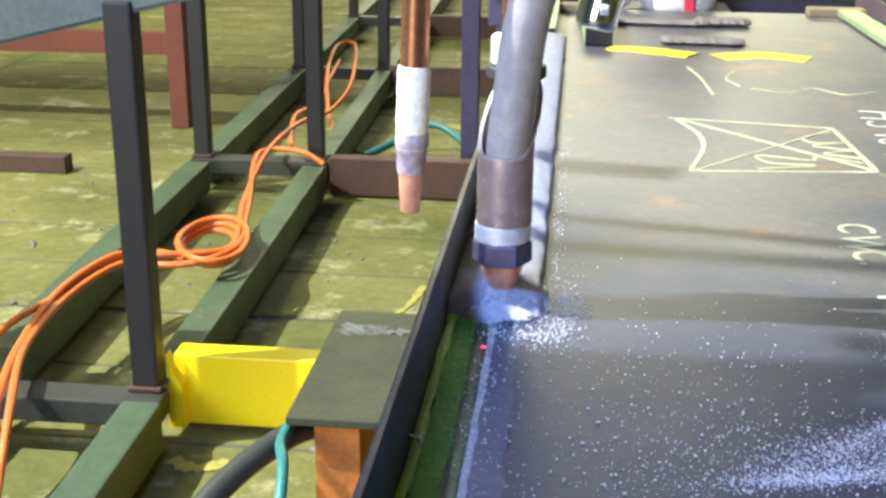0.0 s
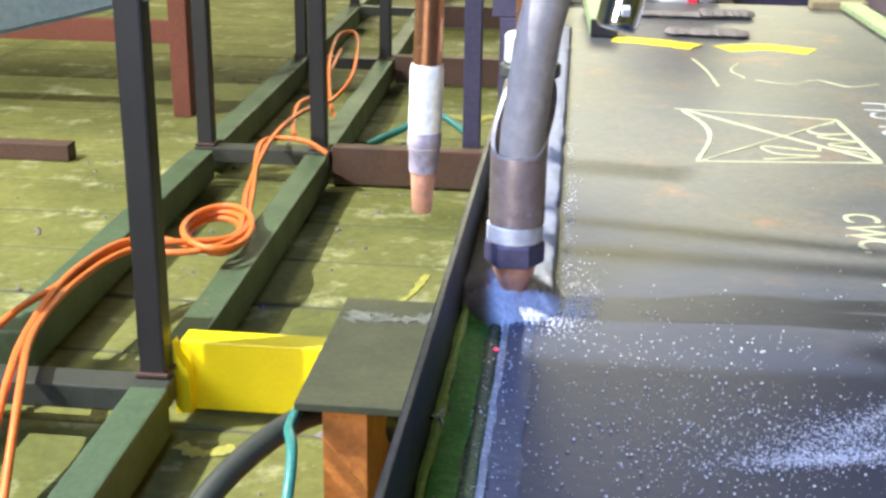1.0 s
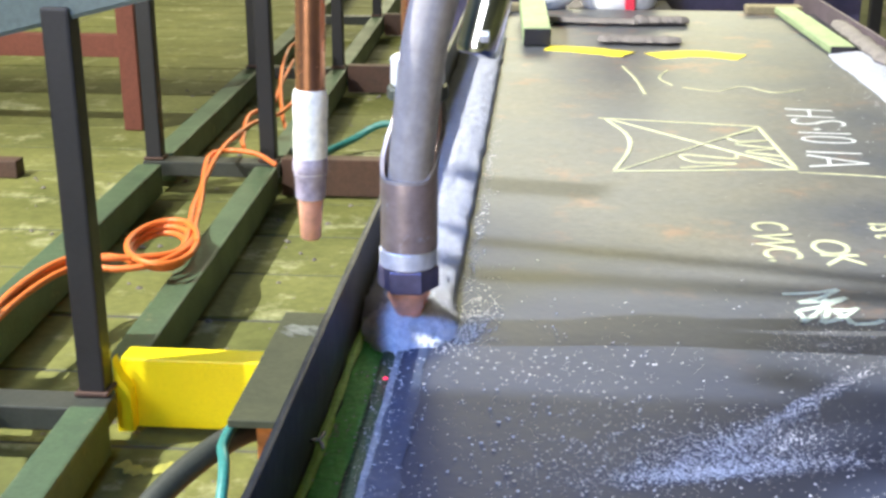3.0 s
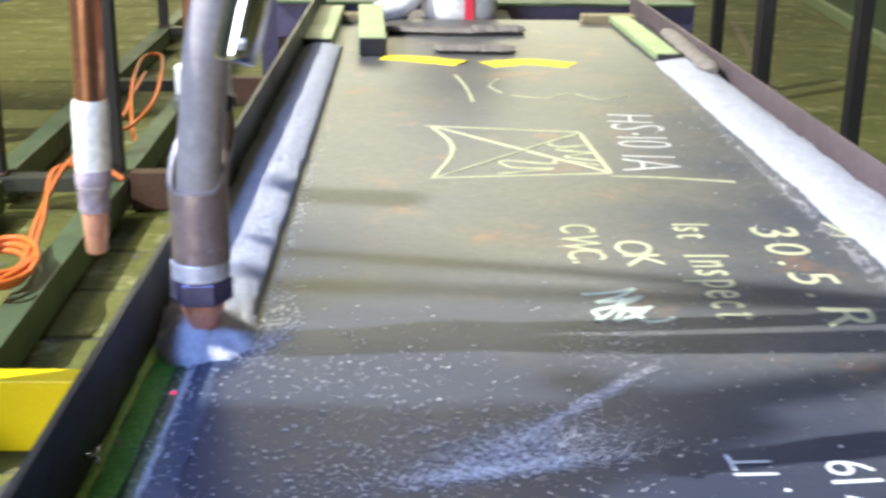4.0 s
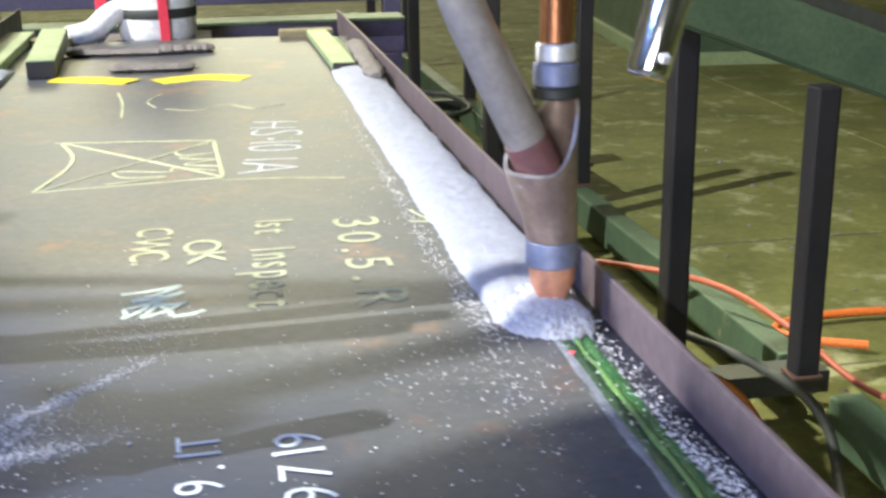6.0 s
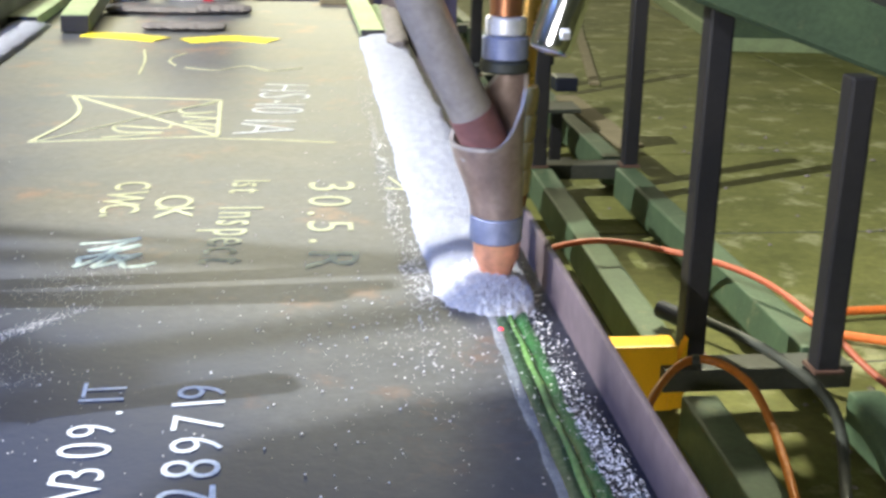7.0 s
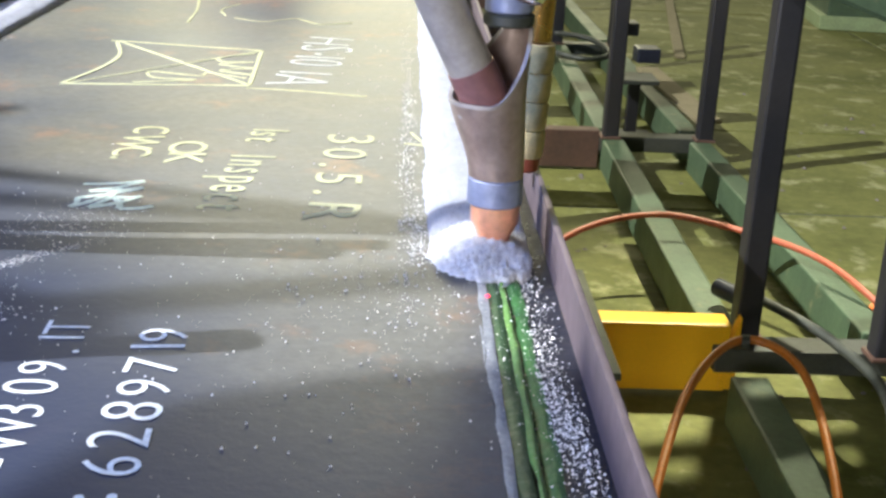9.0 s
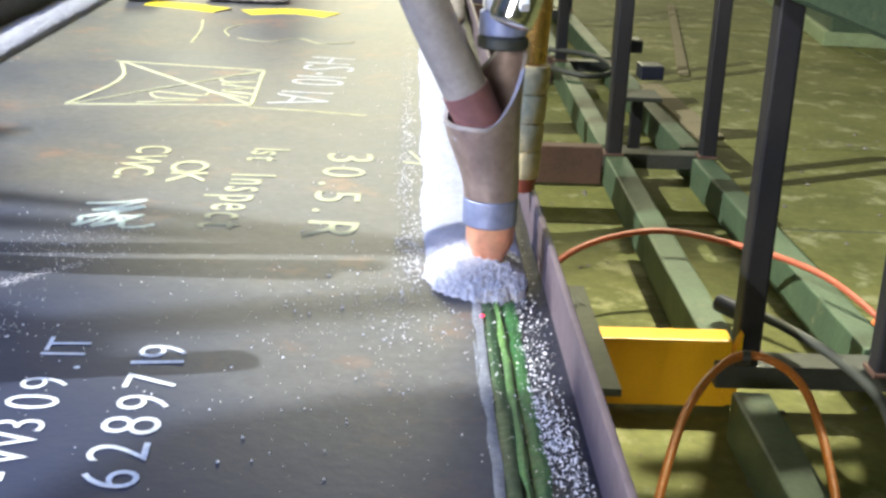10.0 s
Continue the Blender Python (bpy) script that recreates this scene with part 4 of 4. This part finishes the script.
def wire_torch(label, at, tape, rod, tip=True):
    t = thing("wire_torch", label, "welding torch", "wire torches", at=at)
    if tip:
        smooth(part("tip", lathe([(0.0065, 0), (0.0078, 0.0015), (0.0098, 0.034), (0.0098, 0.036)], (0, 0, 0), (0.03, 0, 1)), M_COPPER, t, "copper tip"))
        smooth(part("tip_holder", lathe([(0.0108, 0), (0.0114, 0.003), (0.0116, 0.0165), (0.0124, 0.0175), (0.0124, 0.0195)], (0.001, 0, 0.0325), (0.03, 0, 1)), M_SCORCH, t, "purple-grey scorched tip holder"))
        smooth(part("tape_wrap", lathe([(0.0118, 0), (0.0127, 0.004), (0.0124, 0.018), (0.0128, 0.020), (0.0125, 0.04), (0.0128, 0.042), (0.0127, 0.060), (0.0116, 0.064)], (0.0016, 0, 0.052), (0.03, 0, 1)), tape, t, "glass tape wrapping"))
        smooth(part("scorched_wrap", lathe([(0.0124, 0), (0.0132, 0.002), (0.0131, 0.009), (0.0127, 0.012)], (0.0016, 0, 0.0525), (0.03, 0, 1)), M_SCORCH, t, "purple-grey scorched tape"))
    else:
        smooth(part("tip_holder", lathe([(0.0105, 0), (0.013, 0.002), (0.0135, 0.014)], (0, 0, 0), (0.05, 0, 1)), M_REDHOSE, t, "scorched brown tip holder"))
        for k in range(4):
            smooth(part("tape_wrap", lathe([(0.0140, 0), (0.0152, 0.003), (0.0155, 0.020), (0.0144, 0.0235)], (0.0007 + 0.0012 * k, 0, 0.013 + 0.0245 * k), (0.05, 0, 1)), tape, t, "glass tape wrapping"))
    smooth(part("rod", lathe([(0.0110, 0), (0.0110, 0.4)], (0.0035 if tip else 0.0055, 0, 0.112), (0.03 if tip else 0.05, 0, 1)), rod, t, "metal rod"))
    return t


idle = wire_torch("idle copper wire torch with white tape wrapping", (-0.2205, -0.598, 0.0830), M_TAPE, M_COPPERROD)
idle_e = wire_torch("idle brass wire torch with tan tape wrapping", (0.5465, -0.449, 0.033), M_TANTAPE, M_BRASS, False)


def pointer(at, top, spot, label):
    t = thing("laser_pointer", label, "laser pointer", "laser pointers", at=at)
    d = (Vector(top) - Vector(at)).normalized()
    q = tuple(d * 1.0)
    smooth(part("barrel", lathe([(0.009, 0), (0.0115, 0.001), (0.0125, 0.004), (0.0125, 0.075), (0.014, 0.076), (0.014, 0.082)], (0, 0, 0), q, 32), M_CHROME, t, "chrome barrel"))
    smooth(part("ring", lathe([(0.0142, 0), (0.0142, 0.004)], tuple(d * 0.0825), q, 32), M_RED, t, "thin red ring"))
    smooth(part("grip", lathe([(0.013, 0), (0.0155, 0.003), (0.0155, 0.045), (0.013, 0.048)], tuple(d * 0.087), q, 32), M_CHROME, t))
    part("screw", bar(tuple(d * 0.014 + Vector((0.002, -0.0115, 0.0))), tuple(d * 0.014 + Vector((0.002, -0.0165, -0.002))), 0.005, 0.005, 0.001), M_BRIGHT, t)
    loc = Vector(spot) - Vector(at)
    part("light_spot", lathe([(0.0018, 0), (0.0012, 0.0008)], tuple(loc), tuple(loc + Vector((0, 0, 1))), 16), M_LASER, t, "red laser spot")
    return t


ptr_w = pointer((-0.085, -0.787, 0.258), (-0.066, -0.767, 0.342), (-0.155, -0.671, 0.0015), "chrome laser pointer aimed at the seam")
ptr_e = pointer((0.500, -0.817, 0.230), (0.521, -0.802, 0.288), (0.505, -0.664, 0.0015), "chrome laser pointer with a red ring aimed at the seam")


def heap(name, at, seed, label, west, east, front, back):
    """A low mound with a granular skin and single granules lying on it."""
    noise.seed_set(seed)
    rnd = random.Random(seed)
    rings, seg = 34, 150

    def height(f, x, y):
        z = 0.0175 * (1 - f ** 2.2) * (0.9 + 0.25 * noise.noise((x * 40, y * 40, seed)))
        return z + 0.0030 * noise.noise((x * 330, y * 330, seed)) + 0.0015 * noise.noise((x * 120, y * 120, seed + 3))

    vs, fs = [(0.0, 0.0, 0.0175)], []
    for i in range(1, rings + 1):
        f = i / rings
        for q in range(seg):
            a = 2 * math.pi * q / seg
            c, d = math.cos(a), math.sin(a)
            edge = 1 + 0.10 * noise.noise((c * 2.5, d * 2.5, seed)) + 0.07 * f ** 5 * noise.noise((c * 15, d * 15, seed))
            x = f * edge * c * (east if c > 0 else west)
            y = f * edge * d * (back if d > 0 else front)
            vs.append((x, y, height(f, x, y) if i < rings else -0.006))
    for q in range(seg):
        fs.append((0, 1 + q, 1 + (q + 1) % seg))
    for i in range(rings - 1):
        o = 1 + i * seg
        fs += [(o + q, o + seg + q, o + seg + (q + 1) % seg, o + (q + 1) % seg) for q in range(seg)]
    spots = [v for v in vs[seg:] if v[2] > -0.004]
    for _ in range(3600):
        x, y, z = spots[rnd.randrange(len(spots))]
        x, y, z = x + rnd.gauss(0, 0.0012), y + rnd.gauss(0, 0.0012), max(z, 0.0)
        r, t, o = rnd.uniform(0.0004, 0.0011), rnd.random() * 6.3, len(vs)
        vs += [(x + r * math.cos(t + k * 1.57), y + r * math.sin(t + k * 1.57), z + r * 0.5) for k in range(4)] + [(x, y, z + 1.6 * r)]
        fs += [(o + k, o + (k + 1) % 4, o + 4) for k in range(4)]
    me = bpy.data.meshes.new(name)
    me.from_pydata(vs, [], fs)
    me.materials.append(M_BRIGHTFLUX)
    ob = smooth(new(name, me), 60)
    ob.location = at
    return tagged(ob, label, "welding flux", "flux heaps", "stuff")


heap_w = heap("flux_heap", (-0.148, -0.570, 0.0), 4, "fresh heap of pale flux granules round the torch tip", 0.038, 0.040, 0.048, 0.10)
heap_e = heap("flux_heap", (0.508, -0.580, 0.0), 8, "fresh heap of pale flux granules round the torch tip", 0.044, 0.036, 0.054, 0.10)

gantry = thing("welding_gantry", "steel gantry beam that carries the torches", "gantry", at=(0, 0, 0))
part("beam", bar((-2.2, -0.45, 3.9), (2.4, -0.45, 3.9), 0.16, 0.2, 0.006), M_RAIL, gantry)
for x in (-0.14, 0.51):
    part("drop_arm", bar((x, -0.55, 0.56), (x, -0.55, 3.8), 0.026, 0.026, 0.003, (0, 1, 0)), M_POST, gantry)
# unseen panel, added to shade the near end; it also carries the lattice
part("leg_panel", box(-1.63, -1.57, -1.9, -1.02, FLOOR + 0.06, 3.8, 0.004), M_RAIL, gantry)
for y in (-1.8, -1.1):
    smooth(part("wheel", lathe([(0.05, -0.025), (0.058, -0.02), (0.058, 0.02), (0.05, 0.025)], (-1.6, y, FLOOR + 0.058), (-0.6, y, FLOOR + 0.058)), M_POST, gantry))

# unseen lattice added in the way of the lamp; points are its shadows' ends
LATTICE = (
    ((-0.12, -0.405), (0.17, -0.465), 0.022), ((0.17, -0.465), (0.56, -0.575), 0.020),
    ((-0.12, -0.500), (0.56, -0.560), 0.030), ((-0.12, -0.200), (0.02, -0.225), 0.050),
    ((-0.12, -0.785), (0.14, -0.768), 0.042), ((0.12, -0.775), (0.56, -0.640), 0.036), ((0.12, -0.70), (0.24, -0.775), 0.026), ((0.10, -0.86), (0.26, -0.77), 0.034),
)


def lattice_point(x, y):
    u = (x + 1.6) / (x - KEY[0])
    return (-1.6, y + (KEY[1] - y) * u + 0.059, KEY[2] * u)


# struts that hold the unseen shadow bars
for z in (1.465, 2.06):
    part("strut", bar((-1.6, -1.03, z), (-1.6, -0.10, z), 0.03, 0.03, 0.003), M_RAIL, gantry)
# outline of the shade wanted on the plate, cast by an added sheet
SHEET = ((-0.30, -0.74), (0.125, -0.752), (0.135, -0.80), (0.15, -0.98), (0.27, -0.99), (0.34, -0.875), (0.46, -0.825), (0.60, -0.80), (0.60, -1.40), (-0.30, -1.40))
bm = bmesh.new()
face = bm.faces.new([bm.verts.new(Vector(lattice_point(*p)) + Vector((-0.012, 0, 0))) for p in SHEET])
r = bmesh.ops.extrude_face_region(bm, geom=[face])
bmesh.ops.translate(bm, verts=[v for v in r["geom"] if isinstance(v, bmesh.types.BMVert)], vec=(-0.006, 0, 0))
bmesh.ops.recalc_face_normals(bm, faces=bm.faces)
part("guard_sheet", bm, M_RAIL, gantry, "unseen green sheet that shades the near end of the plate")
for a, b, w in LATTICE:
    part("brace", bar(lattice_point(*a), lattice_point(*b), w * 0.85, 0.012, 0.002, (1, 0, 0)), M_RAIL, gantry)

# ---- floor slabs ----
slab_mesh = {}
for depth in (1.0, 1 / 3):
    for k in range(2):
        bm = box(0.005, 2.995, 0.005, depth - 0.005, -0.05, 0.0, 0)
        bmesh.ops.bevel(bm, geom=[e for e in bm.edges if all(v.co.z > -0.01 for v in e.verts)], offset=0.005 + 0.003 * k, segments=1, affect="EDGES")
        me = bpy.data.meshes.new("slab")
        bm.to_mesh(me)
        bm.free()
        me.materials.append(M_FLOOR)
        slab_mesh[depth, k] = me
rnd = random.Random(5)
for i in range(6):
    depth = 1 / 3 if i == 2 else 1.0
    for j in range(round(31 / depth)):
        s = new("slab", slab_mesh[depth, rnd.randrange(2)])
        s.location = (-9.0 + 3.0 * i, -9.09 + depth * j, FLOOR - 0.004 * rnd.random())
        s.parent = floor

# ---- crumbs and paint on the floor ----
vs, fs = [], []
for _ in range(800):
    side = rnd.random() < 0.5
    x = rnd.uniform(-1.9, -0.25) if side else rnd.uniform(0.62, 2.6)
    y, r = rnd.uniform(-0.2, 4.5), 0.003 + 0.012 * rnd.random() ** 3
    o, t = len(vs), rnd.random() * 6.3
    for k in range(5):
        q = r * rnd.uniform(0.6, 1.2)
        vs.append((x + q * math.cos(t + k * 1.2566), y + q * math.sin(t + k * 1.2566), FLOOR))
    vs.append((x, y, FLOOR + r * 0.6))
    fs += [(o + k, o + (k + 1) % 5, o + 5) for k in range(5)]
me = bpy.data.meshes.new("floor_crumbs")
me.from_pydata(vs, [], fs)
me.materials.append(M_SLAG)
tagged(new("floor_crumbs", me), "dark crumbs of slag and grit on the concrete", "debris", kind="stuff")
for k, (p, w) in enumerate((([(-0.56, 1.25), (-0.50, 1.33), (-0.47, 1.5)], 0.022), ([(-0.62, 3.4), (-0.5, 3.36), (-0.42, 3.42)], 0.07), ([(-0.83, 0.50), (-0.78, 0.47), (-0.72, 0.5)], 0.03))):
    ob = part("paint_splash", ribbon(p, w, 0.001, seed=200 + k, wobble=0.5), M_FADED, floor, "faded yellow paint splash")
    ob.location.z = FLOOR + 0.0005


# ---- pieces that belong to a part ----
NESTS = {"flux_torch": (("sleeve_lip", "sleeve"), ("clamp_nut", "clamp")), "laser_pointer": (("screw", "barrel"), ("ring", "barrel")), "post": (("weld_collar", "tube"),),
         "run_off_tab": (("tab_edge", "tab_plate"),), "support_stool": (("chalk_smear", "top_plate"),), "wire_torch": (("scorched_wrap", "tape_wrap"),), "black_cable": (("connector", "tube"),)}
for ob in list(scene.collection.all_objects):
    for child, owner in NESTS.get(ob.name.split(".")[0], ()):
        if ob.parent is None:
            kids = {k.name.split(".")[0]: k for k in ob.children}
            if child in kids:
                kids[child].parent = kids[owner]

# ---- what moves ----
def motions():
    for ob in (torch_w, torch_e, idle, idle_e, ptr_w, ptr_e, heap_w, heap_e, gantry):
        p = ob.location.copy()
        walk(ob, [(t, Matrix.Translation(p + Vector((0, dy, 0)))) for t, dy in TRAVEL])


motions()
